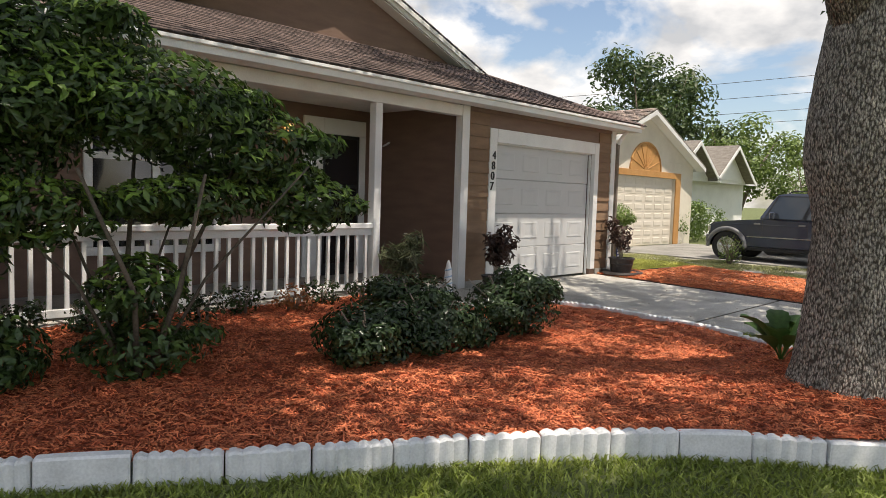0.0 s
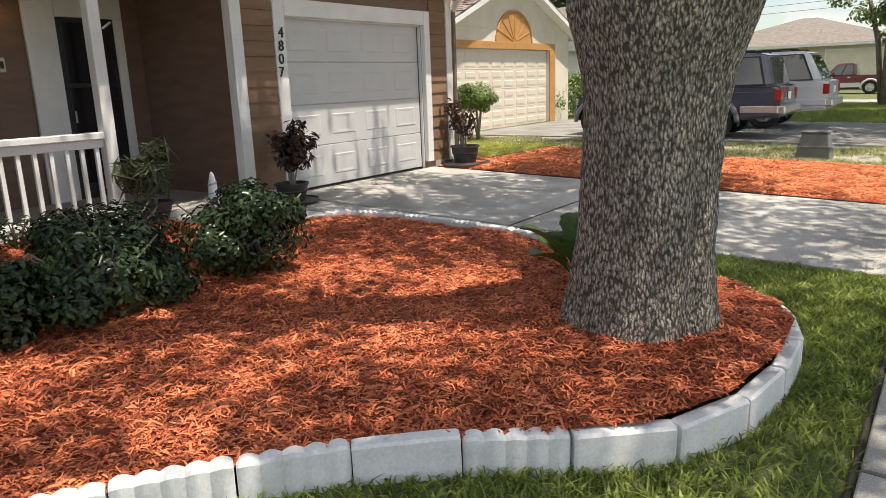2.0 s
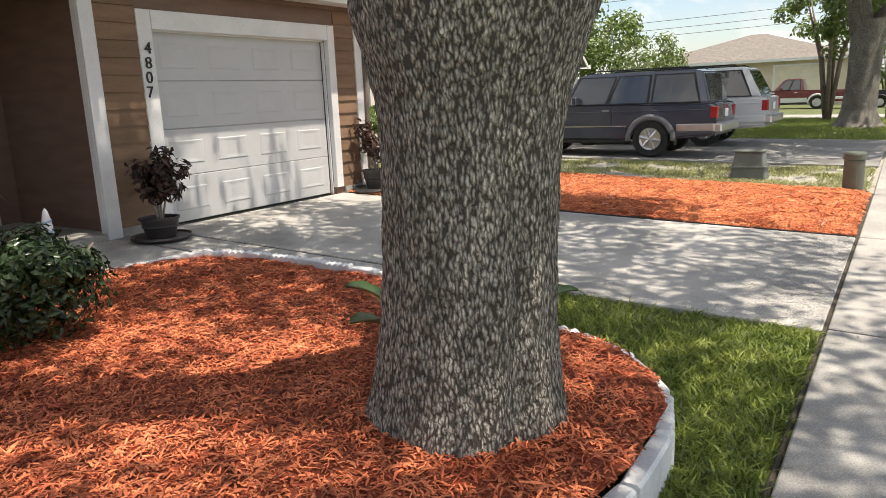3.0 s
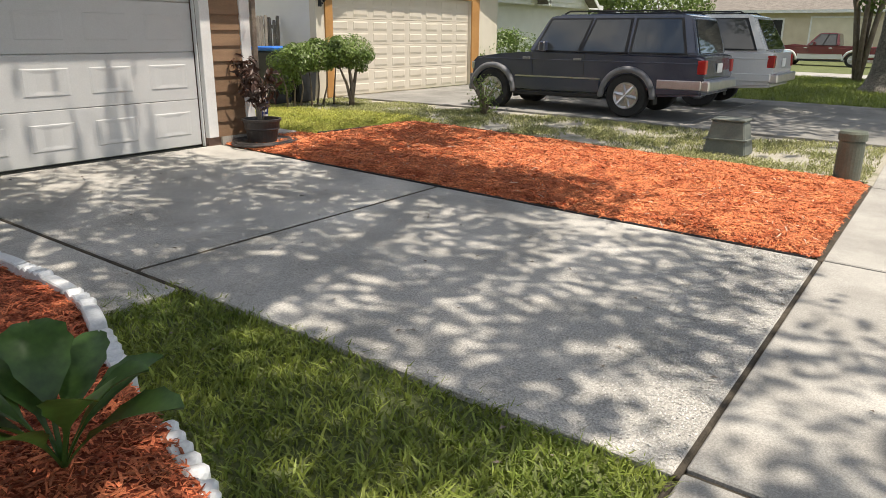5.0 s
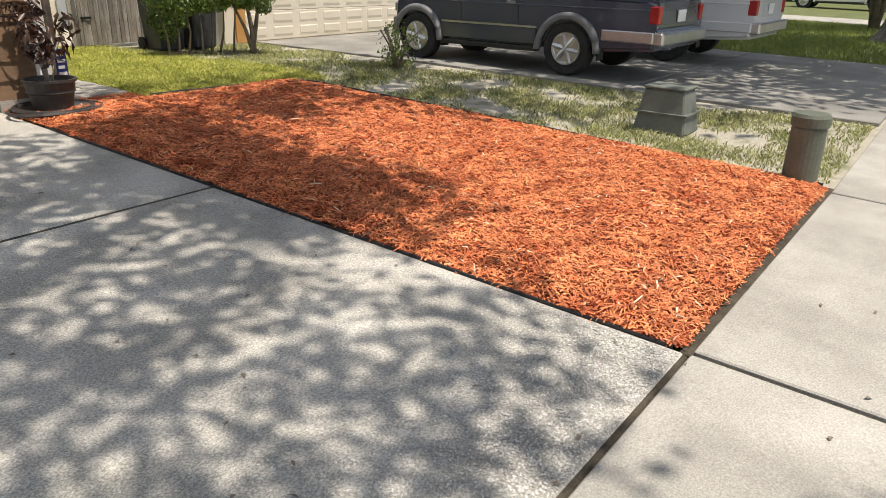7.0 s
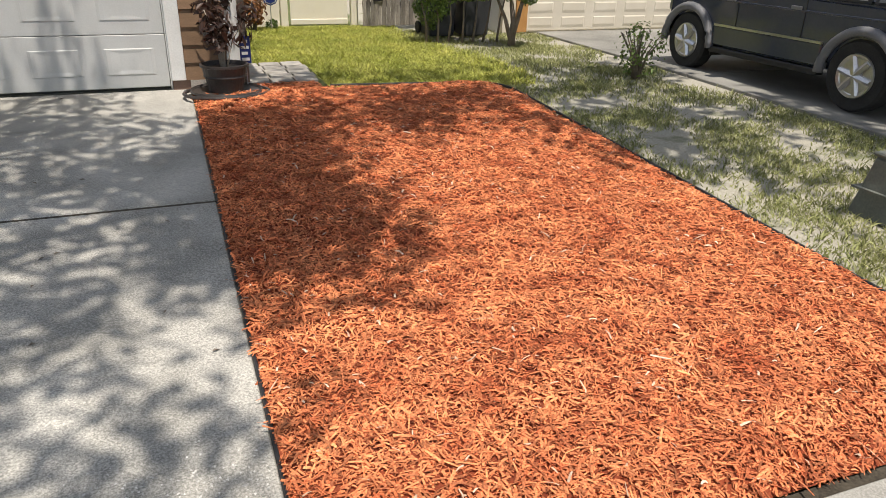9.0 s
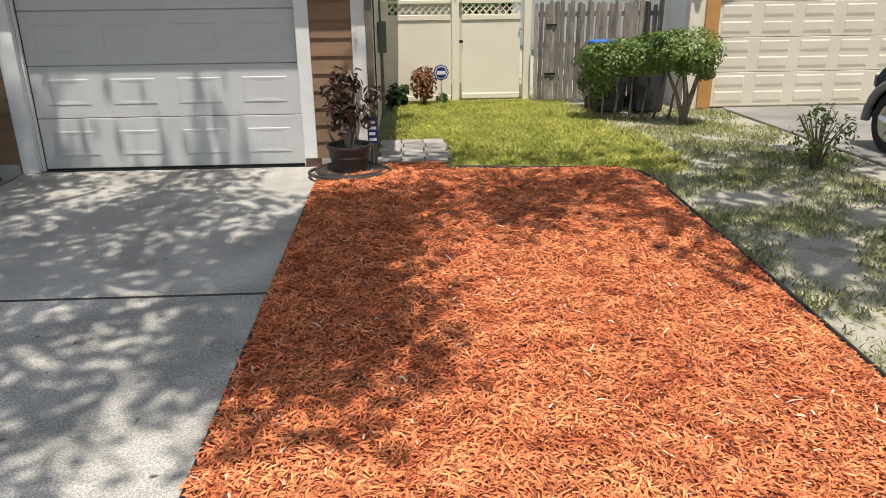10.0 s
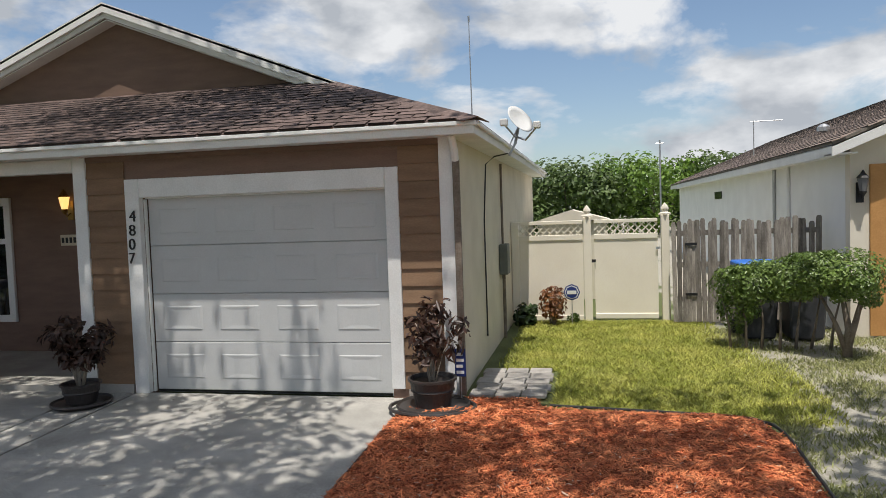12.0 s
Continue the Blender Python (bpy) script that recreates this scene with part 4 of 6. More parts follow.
# ---- trees ----
def oak(name, at, label, profile, fork, limbs, crown, leaf_n, leaf_size, seed, sides=40, rows=60, seam=0):
    """A trunk with barked relief, limbs from its fork, and a crown of leaf clumps."""
    x, y, z = at
    rng = np.random.default_rng(seed)
    t = thing(name, at, label, "tree")
    hs = np.linspace(profile[0][0], profile[-1][0], rows)
    rs = np.interp(hs, [p[0] for p in profile], [p[1] for p in profile])
    v = []
    for h, r in zip(hs, rs):
        lean = Vector((fork[0], fork[1], 0)) * max(0.0, h - 0.8) ** 1.3
        lean.y += 0.02 + 0.05 * max(0.0, 1 - h / 0.8)
        for k in range(sides):
            a = 2 * math.pi * k / sides
            root = 1 + 0.10 * max(0.0, 1 - (h + 0.15) / 0.7) * math.cos(5 * a + 1.0)
            rr = r * root * (1 + 0.05 * noise.noise(Vector((math.cos(a) * 1.5, math.sin(a) * 1.5, h * 0.8))))
            if seam:
                g = (a - radians(seam) - 0.10 * math.sin(2.1 * h) + math.pi) % (2 * math.pi) - math.pi
                rr -= 0.040 * math.exp(-(g / 0.15) ** 2) * (0.65 + 0.35 * math.sin(3 * h))
                q = Vector((math.cos(a) * r / 0.045, math.sin(a) * r / 0.045, h / 0.16))
                rr += 0.007 * noise.noise(q) + 0.005 * noise.noise(q * 2.3)
            v.append((x + lean.x + rr * math.cos(a), y + lean.y + rr * math.sin(a), z + h))
    f = [(j * sides + k, j * sides + (k + 1) % sides, (j + 1) * sides + (k + 1) % sides, (j + 1) * sides + k) for j in range(rows - 1) for k in range(sides)]
    raw_part("trunk", v, f, BARK, t, smooth=True)
    tips = []
    for pts, r0 in limbs:
        p = [(x + a, y + b, z + c) for a, b, c in pts]
        rad = [r0 * (1 - 0.8 * i / (len(p) - 1)) for i in range(len(p))]
        part("limb", tube(p, rad, 10), BARK, t, smooth=True)
        tips.append(p)
    blobs = []
    for cx, cy, cz, rx, ry, rz, n in crown:
        d = rng.normal(size=(n, 3))
        d /= np.linalg.norm(d, axis=1)[:, None]
        r = rng.uniform(0.25, 1.0, n)[:, None] ** 0.5
        c = np.array([cx + x, cy + y, cz + z]) + d * r * np.array([rx, ry, rz])
        s = rng.uniform(0.3, 0.72, n) * leaf_size / 0.15
        blobs += [(*q, k, k, k * 0.6) for q, k in zip(c, s)]
    pts, nr = blob_points(rng, blobs, leaf_n, 0.2)
    lv, lf = leaves(rng, pts, nr + np.array([0, 0, 0.6]), leaf_size, leaf_size * 0.6)
    raw_part("crown", lv, lf, LEAF_OAK, t, kind="stuff")
    return t


oak("oak_tree", (*TREE, gz(*TREE)), "large oak with grey plated bark rising from the mulch bed",
    [(-0.1, 0.47), (0.2, 0.42), (0.35, 0.385), (0.6, 0.357), (0.9, 0.345), (1.3, 0.347), (1.5, 0.370), (1.67, 0.42), (1.82, 0.462), (2.05, 0.47), (2.5, 0.44), (3.1, 0.40)], (0.03, -0.03),
    [([(0.0, 0.0, 2.7), (-0.6, 0.4, 4.6), (-2.2, 1.0, 6.4), (-4.0, 1.4, 8.0)], 0.30), ([(0.25, -0.2, 2.7), (1.0, -0.4, 4.6), (2.6, -0.8, 6.6), (4.8, -0.9, 8.3)], 0.30),
     ([(0.15, -0.1, 2.8), (0.2, -1.0, 5.0), (0.4, -2.4, 7.0), (0.3, -4.0, 8.6)], 0.24), ([(1.0, -0.4, 4.6), (2.4, 1.2, 6.6), (3.8, 2.2, 8.2)], 0.16), ([(-0.6, 0.4, 4.6), (-1.2, 1.8, 6.6), (-0.8, 3.0, 8.2)], 0.16), ([(4.0, -0.9, 7.8), (5.6, -0.4, 8.3), (7.3, 1.2, 8.6)], 0.08)],
    [(0.0, -0.3, 8.8, 5.6, 4.4, 1.5, 150), (3.2, 0.0, 8.6, 3.0, 4.0, 1.2, 95), (-3.2, 0.2, 8.6, 3.4, 3.4, 1.2, 88), (1.4, 1.6, 8.8, 4.4, 1.4, 0.8, 24), (-4.2, 1.4, 8.6, 2.8, 2.2, 0.9, 70), (6.2, -0.6, 8.7, 0.8, 1.7, 0.5, 38), (7.4, 1.2, 8.7, 1.7, 0.7, 0.4, 22), (7.9, 3.0, 8.7, 1.4, 0.5, 0.4, 9), (4.0, 1.5, 8.7, 2.0, 1.6, 0.7, 20), (1.0, -4.6, 8.6, 2.5, 1.0, 0.8, 40), (-4.6, -0.3, 8.6, 2.2, 1.6, 0.8, 65), (-5.0, -1.2, 8.6, 2.2, 1.2, 0.8, 42), (3.4, 5.0, 9.0, 3.4, 1.4, 0.8, 60), (7.6, 1.7, 8.7, 1.6, 0.6, 0.4, 10), (6.3, 0.2, 8.7, 0.5, 1.4, 0.5, 14), (4.0, -2.6, 8.7, 2.2, 1.4, 0.7, 22), (3.3, -4.9, 8.7, 2.2, 0.8, 0.5, 9), (4.4, 0.3, 8.7, 1.3, 1.8, 0.6, 12), (1.0, -2.8, 8.7, 1.2, 0.9, 0.6, 10), (6.1, -0.5, 8.9, 0.7, 1.5, 0.3, 30), (-2.0, -3.2, 8.7, 2.2, 1.0, 0.6, 32)],
    55000, 0.16, 11, sides=260, rows=300, seam=237)

# Longest limb and outer -x clumps are added overhead to shade drive and sand.
oak("oak_tree", (29.0, 1.4, gz(29, 1.4)), "mature oak with dark trunk on the far lawn",
    [(-0.1, 0.85), (0.15, 0.62), (0.5, 0.50), (1.5, 0.45), (2.5, 0.46), (3.2, 0.52)], (0.02, -0.03),
    [([(0, -0.1, 2.7), (0.4, -1.4, 4.6), (0.6, -3.2, 6.4), (0.5, -5.5, 8.0)], 0.34), ([(0, 0.1, 2.8), (-0.2, 0.5, 5.0), (-0.6, 1.4, 7.5), (-0.8, 3.5, 9.5)], 0.36), ([(-0.1, 0.3, 4.4), (-2.5, 1.6, 6.6), (-4.5, 2.6, 8.2)], 0.18), ([(-0.3, -0.2, 4.6), (-4.0, -0.8, 7.4), (-8.5, -0.6, 8.5), (-13.0, 0.6, 8.8)], 0.20)],
    [(-1.5, 0.0, 8.4, 6.5, 6.0, 2.4, 190), (-2.4, 1.6, 5.6, 2.6, 2.4, 1.3, 40), (-5.5, -1.0, 7.6, 3.5, 3.5, 1.2, 50), (-7.5, 1.5, 8.0, 3.0, 2.8, 1.0, 30), (-8.5, -1.2, 8.6, 3.8, 3.2, 0.9, 90), (-12.8, 1.0, 8.7, 1.8, 3.4, 0.6, 24)],
    26000, 0.26, 12)


def small_tree(name, at, label, height, spread, leaf_mat, n, leaf, seed, stems=4, low=0.35):
    """A garden tree: several thin stems and a loose crown."""
    x, y, z = at
    rng = np.random.default_rng(seed)
    t = thing(name, at, label, "tree")
    blobs = []
    for k in range(stems):
        a = 2 * math.pi * k / stems + rng.uniform(-0.4, 0.4)
        e = (x + spread * 0.6 * math.cos(a), y + spread * 0.6 * math.sin(a), z + height * 0.85)
        m = (x + spread * 0.2 * math.cos(a), y + spread * 0.2 * math.sin(a), z + height * 0.4)
        part("trunk", tube([(x + 0.05 * math.cos(a), y + 0.05 * math.sin(a), z - 0.05), m, e], [0.05 * height / 3, 0.04 * height / 3, 0.01], 7), TWIG, t, smooth=True)
    for k in range(46):
        d = rng.normal(size=3)
        d /= np.linalg.norm(d)
        r = rng.uniform(0.2, 1) ** 0.5
        s = spread * rng.uniform(0.16, 0.34)
        blobs.append((x + d[0] * r * spread, y + d[1] * r * spread, z + height * (0.5 + low / 2) + d[2] * r * height * (0.5 - low / 2), s, s, s * 0.75))
    pts, nr = blob_points(rng, blobs, n, 0.3)
    lv, lf = leaves(rng, pts, nr + np.array([0, 0, 0.4]), leaf, leaf * 0.6)
    raw_part("crown", lv, lf, leaf_mat, t, kind="stuff")
    return t


small_tree("garden_tree", (37.0, 19.5, 0), "tall dark green tree behind the neighbouring roofs", 9.6, 4.6, LEAF_OAK, 9000, 0.30, 21, low=0.25)
small_tree("garden_tree", (44.0, 17.0, 0), "pale green leafy tree behind a house", 6.8, 4.0, LEAF_LIGHT, 7000, 0.28, 22, low=0.2)
small_tree("garden_tree", (43.0, 12.5, 0), "thin pinkish-green flowering tree", 4.4, 2.2, LEAF_LIGHT, 2000, 0.2, 23, low=0.3)
small_tree("garden_tree", (33.5, 2.7, gz(33.5, 2.7)), "slender multi-stemmed tree with light foliage", 5.6, 1.9, LEAF_LIGHT, 3800, 0.2, 24, stems=6, low=0.45)
for k, (tx, ty, h, w, lm) in enumerate(((6.0, 48, 4.4, 5.0, LEAF_FAR), (11.5, 46, 4.4, 5.0, LEAF_FAR), (17.0, 47, 5.0, 5.5, LEAF_MID), (22.5, 49, 5.4, 5.5, LEAF_FAR), (28.0, 50, 5.4, 5.5, LEAF_MID), (62, -9, 7, 5, LEAF_OAK))):
    small_tree("garden_tree", (tx, ty, 0), "dense green tree in the distance", h, w, lm, 7000, 0.34, 30 + k, low=0.0)


# ---- shrubs ----
def shrub(name, at, label, blobs, mat, n, leaf, seed, stems=(), stem_mat=TWIG, shell=0.5, category="shrub", group="", tips=0, slim=0.5):
    x, y, z = at
    rng = np.random.default_rng(seed)
    t = thing(name, at, label, category, group)
    for pts, r in stems:
        part("stem", tube([(x + a, y + b, z + c) for a, b, c in pts], [r * (1 - 0.6 * i / max(1, len(pts) - 1)) for i in range(len(pts))], 6), stem_mat, t, smooth=True)
    big = []
    for a, b, c, rx, ry, rz in blobs:
        big.append((x + a, y + b, z + c, rx, ry, rz))
        for _ in range(9):
            d = rng.normal(size=3)
            d /= np.linalg.norm(d)
            s = rng.uniform(0.2, 0.45)
            big.append((x + a + d[0] * rx * 0.95, y + b + d[1] * ry * 0.95, z + c + d[2] * rz * 0.95, rx * s, ry * s, rz * s))
    pts, nr = blob_points(rng, big, n, shell)
    keep = pts[:, 2] > z + 0.02
    lv, lf = leaves(rng, pts[keep], nr[keep] + np.array([0, 0, 0.35]), leaf, leaf * slim)
    raw_part("foliage", lv, lf, mat, t, kind="stuff")
    # Upward-facing leaves get a brighter green: sunlight on the top put into colour.
    if tips:
        pts, nr = blob_points(rng, big, tips * 3, 0.92)
        keep = (nr[:, 2] > 0.25) & (pts[:, 2] > z + 0.5)
        lv, lf = leaves(rng, pts[keep][:tips], nr[keep][:tips] * 0.5 + np.array([0, -0.3, 0.5]), leaf * 1.05, leaf * slim)
        raw_part("new_growth", lv, lf, LEAF_MID, t, kind="stuff", label="upper leaves in a brighter green that stands for sun")
    return t


def twigs(rng, n, spread, height):
    out = []
    for _ in range(n):
        a = rng.uniform(0, 2 * math.pi)
        e = spread * rng.uniform(0.5, 1)
        out.append(([(0.04 * math.cos(a), 0.04 * math.sin(a), 0), (e * 0.4 * math.cos(a), e * 0.4 * math.sin(a), height * 0.5), (e * math.cos(a), e * math.sin(a), height * rng.uniform(0.8, 1))], 0.014))
    return out


R7 = np.random.default_rng(7)
for k, (bx, by, w, h) in enumerate(((3.32, 4.45, 0.44, 0.46), (4.05, 4.42, 0.48, 0.50), (5.14, 4.40, 0.50, 0.56), (4.55, 5.15, 0.46, 0.52))):
    z = bed_height(bx, by) - 0.02
    shrub("low_shrub", (bx, by, z), "low dark glossy-leaved shrub growing in the red mulch", [(0, 0, h * 0.52, w, w * 0.85, h * 0.52)], LEAF_DARK, 4600, 0.060, 40 + k, twigs(R7, 9, w * 0.9, h * 1.05), shell=0.3, group="low shrubs in the bed")

zb = bed_height(1.75, 5.0) - 0.02
SH = []
for a, e, h in ((0.2, 0.9, 1.5), (0.9, 1.2, 1.6), (1.6, 0.5, 1.7), (2.4, 0.9, 1.5), (3.3, 1.2, 1.5), (4.2, 0.8, 1.4), (5.2, 0.9, 1.4), (5.8, 1.2, 1.5)):
    SH.append(([(0.06 * math.cos(a), 0.06 * math.sin(a), 0), (e * 0.35 * math.cos(a), e * 0.35 * math.sin(a), h * 0.45), (e * math.cos(a + 0.3 * math.sin(7 * a)), e * 0.7 * math.sin(a), h)], 0.016 + 0.01 * (math.sin(5 * a) > 0)))
shrub("tall_shrub", (1.75, 5.0, zb), "tall spreading shrub with bare lower stems and dark green crown",
      [(0.0, 0.0, 1.85, 0.85, 0.6, 0.36), (0.85, 0.1, 1.62, 0.7, 0.5, 0.32), (-0.95, 0.1, 1.9, 0.75, 0.6, 0.42), (1.35, 0.0, 1.2, 0.45, 0.4, 0.22), (0.35, -0.1, 1.22, 0.6, 0.4, 0.16), (-0.7, 0, 1.15, 0.5, 0.4, 0.2), (-0.5, 0, 2.2, 0.6, 0.5, 0.24), (0.05, -0.05, 0.22, 0.42, 0.3, 0.2), (0.0, 0.0, 0.6, 0.3, 0.25, 0.25)], LEAF_TALL, 16000, 0.085, 51, SH, STEM_DARK, shell=0.35, tips=5200, slim=0.42)
zb = bed_height(0.3, 5.3) - 0.02
shrub("tall_shrub", (0.3, 5.4, zb), "tall shrub with dark green leaves by the porch railing", [(0, 0, 1.6, 0.9, 0.6, 0.65), (0.3, 0, 0.8, 0.4, 0.4, 0.4), (0.6, -0.2, 0.25, 0.35, 0.3, 0.25)], LEAF_TALL, 9000, 0.085, 52, SH[:5], STEM_DARK, shell=0.35, tips=2200, slim=0.42)

# straggly low plants under the railing
for k in range(9):
    bx, by = 1.0 + 0.5 * k, 6.45 + 0.15 * (k % 2)
    shrub("border_plant", (bx, by, bed_height(bx, by) - 0.01), "small straggly dark plant at the foot of the railing", [(0, 0, 0.15, 0.22, 0.16, 0.15)], LEAF_DARK if k % 3 else LEAF_BRONZE, 260, 0.055, 60 + k, twigs(R7, 4, 0.18, 0.28), group="plants under the railing")


def pot_plant(at, label, pot_r, pot_h, top_h, mat, leaf, n, seed, tray=True, stems=7, blob=None, slim=0.38):
    x, y, z = at
    rng = np.random.default_rng(seed)
    t = thing("potted_plant", at, label, "potted plant")
    if tray:
        part("tray", lathe([(pot_r * 1.45, 0.0), (pot_r * 1.65, 0.03), (pot_r * 1.6, 0.05), (pot_r * 1.5, 0.03), (0.02, 0.025)], (x, y, z), 28), POT, t)
    part("pot", lathe([(pot_r * 0.78, 0.03), (pot_r * 0.9, pot_h * 0.55), (pot_r * 0.98, pot_h * 0.6), (pot_r * 0.95, pot_h * 0.66), (pot_r, pot_h * 0.9), (pot_r * 1.09, pot_h * 0.92), (pot_r * 1.09, pot_h), (pot_r * 0.98, pot_h), (pot_r * 0.94, pot_h * 0.86), (0.02, pot_h * 0.86)], (x, y, z), 28), POT, t)
    blobs = []
    for k in range(stems):
        a = rng.uniform(0, 2 * math.pi)
        e, h = rng.uniform(0.3, 1) * pot_r * 1.5, rng.uniform(0.55, 1) * (top_h - pot_h)
        tip = (x + e * math.cos(a), y + e * math.sin(a), z + pot_h + h)
        part("stem", tube([(x + 0.03 * math.cos(a), y + 0.03 * math.sin(a), z + pot_h * 0.85), (x + e * 0.4 * math.cos(a), y + e * 0.4 * math.sin(a), z + pot_h + h * 0.5), tip], [0.012, 0.009, 0.005], 6), TWIG_PALE, t, smooth=True)
        blobs.append((*tip, 0.13, 0.13, 0.12))
        blobs.append((tip[0] * 0.6 + x * 0.4, tip[1] * 0.6 + y * 0.4, z + pot_h + h * 0.62, 0.13, 0.13, 0.14))
    if blob:
        blobs = [(x + blob[0], y + blob[1], z + blob[2], *blob[3:])] + [(b[0], b[1], b[2], 0.2, 0.2, 0.16) for b in blobs]
    pts, nr = blob_points(rng, blobs, n, 0.25)
    lv, lf = leaves(rng, pts, nr + np.array([0, 0, 0.5]), leaf, leaf * slim)
    raw_part("foliage", lv, lf, mat, t, kind="stuff")
    return t


pot_plant((11.46, 6.72, gz(11.46, 6.72) + 0.03), "dark ribbed pot with a purple-leaved croton on a round tray", 0.22, 0.30, 0.95, LEAF_RED, 0.12, 340, 71)
pot_plant((7.62, 6.62, gz(7.62, 6.62) + 0.002), "dark pot with a bushy dark-leaved croton beside the garage", 0.19, 0.24, 0.90, LEAF_RED, 0.12, 700, 72, stems=9)
pot_plant((5.80, 6.60, bed_height(5.8, 6.6)), "strap-leaved variegated plant in a low pot by the porch post", 0.17, 0.2, 0.72, LEAF_STRAP, 0.26, 520, 73, tray=False, stems=10, slim=0.10)
orn = thing("garden_ornament", (6.32, 6.35, gz(6.32, 6.35)), "slender white garden ornament with pale blue stripes", "ornament")
oz = gz(6.32, 6.35)
part("body", lathe([(0.075, 0.0), (0.075, 0.03), (0.062, 0.05), (0.055, 0.25), (0.042, 0.42), (0.022, 0.52), (0.006, 0.55)], (6.32, 6.35, oz), 20), WHITE, orn, smooth=True)
for k in range(4):
    part("stripe", tube([(6.32 + (0.066 - 0.0065 * k - 0.0006 * i) * math.cos(2 * math.pi * i / 20), 6.35 + (0.066 - 0.0065 * k - 0.0006 * i) * math.sin(2 * math.pi * i / 20), oz + 0.12 + 0.09 * k + 0.003 * i) for i in range(21)], 0.010, 5), STRIPE_BLUE, orn, "pale blue stripe")

tag = thing("corner_sign", (11.70, 6.93, gz(11.7, 6.93)), "small dark sign with white lettering on a stake", "sign")
tz = gz(11.7, 6.93)
part("stake", tube([(11.70, 6.95, tz - 0.03), (11.70, 6.95, tz + 0.30)], 0.007, 6), STEEL, tag)
part("board", box(11.645, 11.755, 6.928, 6.942, tz + 0.28, tz + 0.56, 0.004), SIGN_BLUE, tag)
for k in range(4):
    part("wording_bar", box(11.662, 11.738 - 0.012 * (k % 2), 6.923, 6.9275, tz + 0.31 + 0.06 * k, tz + 0.34 + 0.06 * k), WHITE, tag)

# broad-leaved plant behind the oak
PX, PY0 = 6.05, 2.2
plant = thing("broad_leaf_plant", (PX, PY0, bed_height(PX, PY0) - 0.02), "plant with broad arching glossy green leaves", "plant")
for k in range(11):
    a = 2.4 * k + 0.5
    rng = random.Random(k)
    h, w, out = rng.uniform(0.30, 0.52), rng.uniform(0.075, 0.105), rng.uniform(0.26, 0.50)
    o = ORIGIN[plant]
    d, sd = Vector((math.cos(a), math.sin(a), 0)), Vector((-math.sin(a), math.cos(a), 0))
    bm = bmesh.new()
    rows = []
    for i in range(14):
        u = i / 13
        c = o + d * out * u ** 1.2 + Vector((0, 0, h * u * (1.6 - 0.75 * u)))
        ww = 0.008 + w * math.sin(math.pi * max(0.0, (u - 0.3) / 0.7)) ** 0.8 * (0.86 if i % 2 else 1.0) if u < 0.99 else 0.004
        rows.append([bm.verts.new(c - sd * ww + Vector((0, 0, ww * 0.3))), bm.verts.new(c - Vector((0, 0, 0.008))), bm.verts.new(c + sd * ww + Vector((0, 0, ww * 0.3)))])
    for p, q in zip(rows, rows[1:]):
        for m in (0, 1):
            bm.faces.new((p[m], p[m + 1], q[m + 1], q[m]))
    part("leaf", bm, LEAF_BIG, plant, smooth=True)
copy_thing(plant, pose(6.55, 1.98, bed_height(6.55, 1.98) - 0.02, 0, 0, 130))

# ---- side yard: fence, gate, sign, pavers ----
FNY = 12.2
fence = thing("vinyl_fence", (12.3, FNY, 0), "beige vinyl fence panel with lattice top", "fence")
gate = thing("vinyl_gate", (13.55, FNY, 0), "closed beige vinyl gate with lattice top", "gate")


def lattice(x0, x1, z0, z1, owner):
    """Crossed strips that fill a frame, cut at its edges."""
    h = z1 - z0
    x = x0 - h
    while x < x1:
        for sgn in (1, -1):
            a, b = (x, z0), (x + h, z1)
            if sgn < 0:
                a, b = (x, z1), (x + h, z0)
            lo, hi = max(a[0], x0), min(b[0], x1)
            if hi - lo > 0.02:
                za, zb = a[1] + (b[1] - a[1]) * (lo - a[0]) / h, a[1] + (b[1] - a[1]) * (hi - a[0]) / h
                y = FNY - 0.012 if sgn > 0 else FNY + 0.001
                part("lattice_strip", prism([(lo, za - 0.014), (hi, zb - 0.014), (hi, zb + 0.014), (lo, za + 0.014)], "y", y, y + 0.010), PVC, owner)
        x += 0.115


def vinyl_panel(x0, x1, z0, owner):
    part("panel", box(x0, x1, FNY - 0.012, FNY + 0.012, z0 + 0.09, 1.36), PVC, owner)
    n = int((x1 - x0) / 0.18)
    for k in range(1, n):
        part("panel_rib", box(x0 + (x1 - x0) * k / n - 0.003, x0 + (x1 - x0) * k / n + 0.003, FNY - 0.0145, FNY - 0.0125, z0 + 0.10, 1.35), PVC, owner)
    for a, b in ((z0, z0 + 0.09), (1.36, 1.45), (1.63, 1.69)):
        part("rail", box(x0, x1, FNY - 0.03, FNY + 0.03, a + 0.001, b - 0.001, 0.005), PVC, owner)
    lattice(x0, x1, 1.45, 1.63, owner)


vinyl_panel(11.66, 12.85, 0.0, fence)
vinyl_panel(13.04, 14.06, 0.03, gate)
part("hinge", box(14.03, 14.10, FNY - 0.05, FNY - 0.032, 1.18, 1.22), STEEL, gate)
part("latch", box(12.98, 13.06, FNY - 0.05, FNY - 0.032, 0.98, 1.03), BLACK, gate)
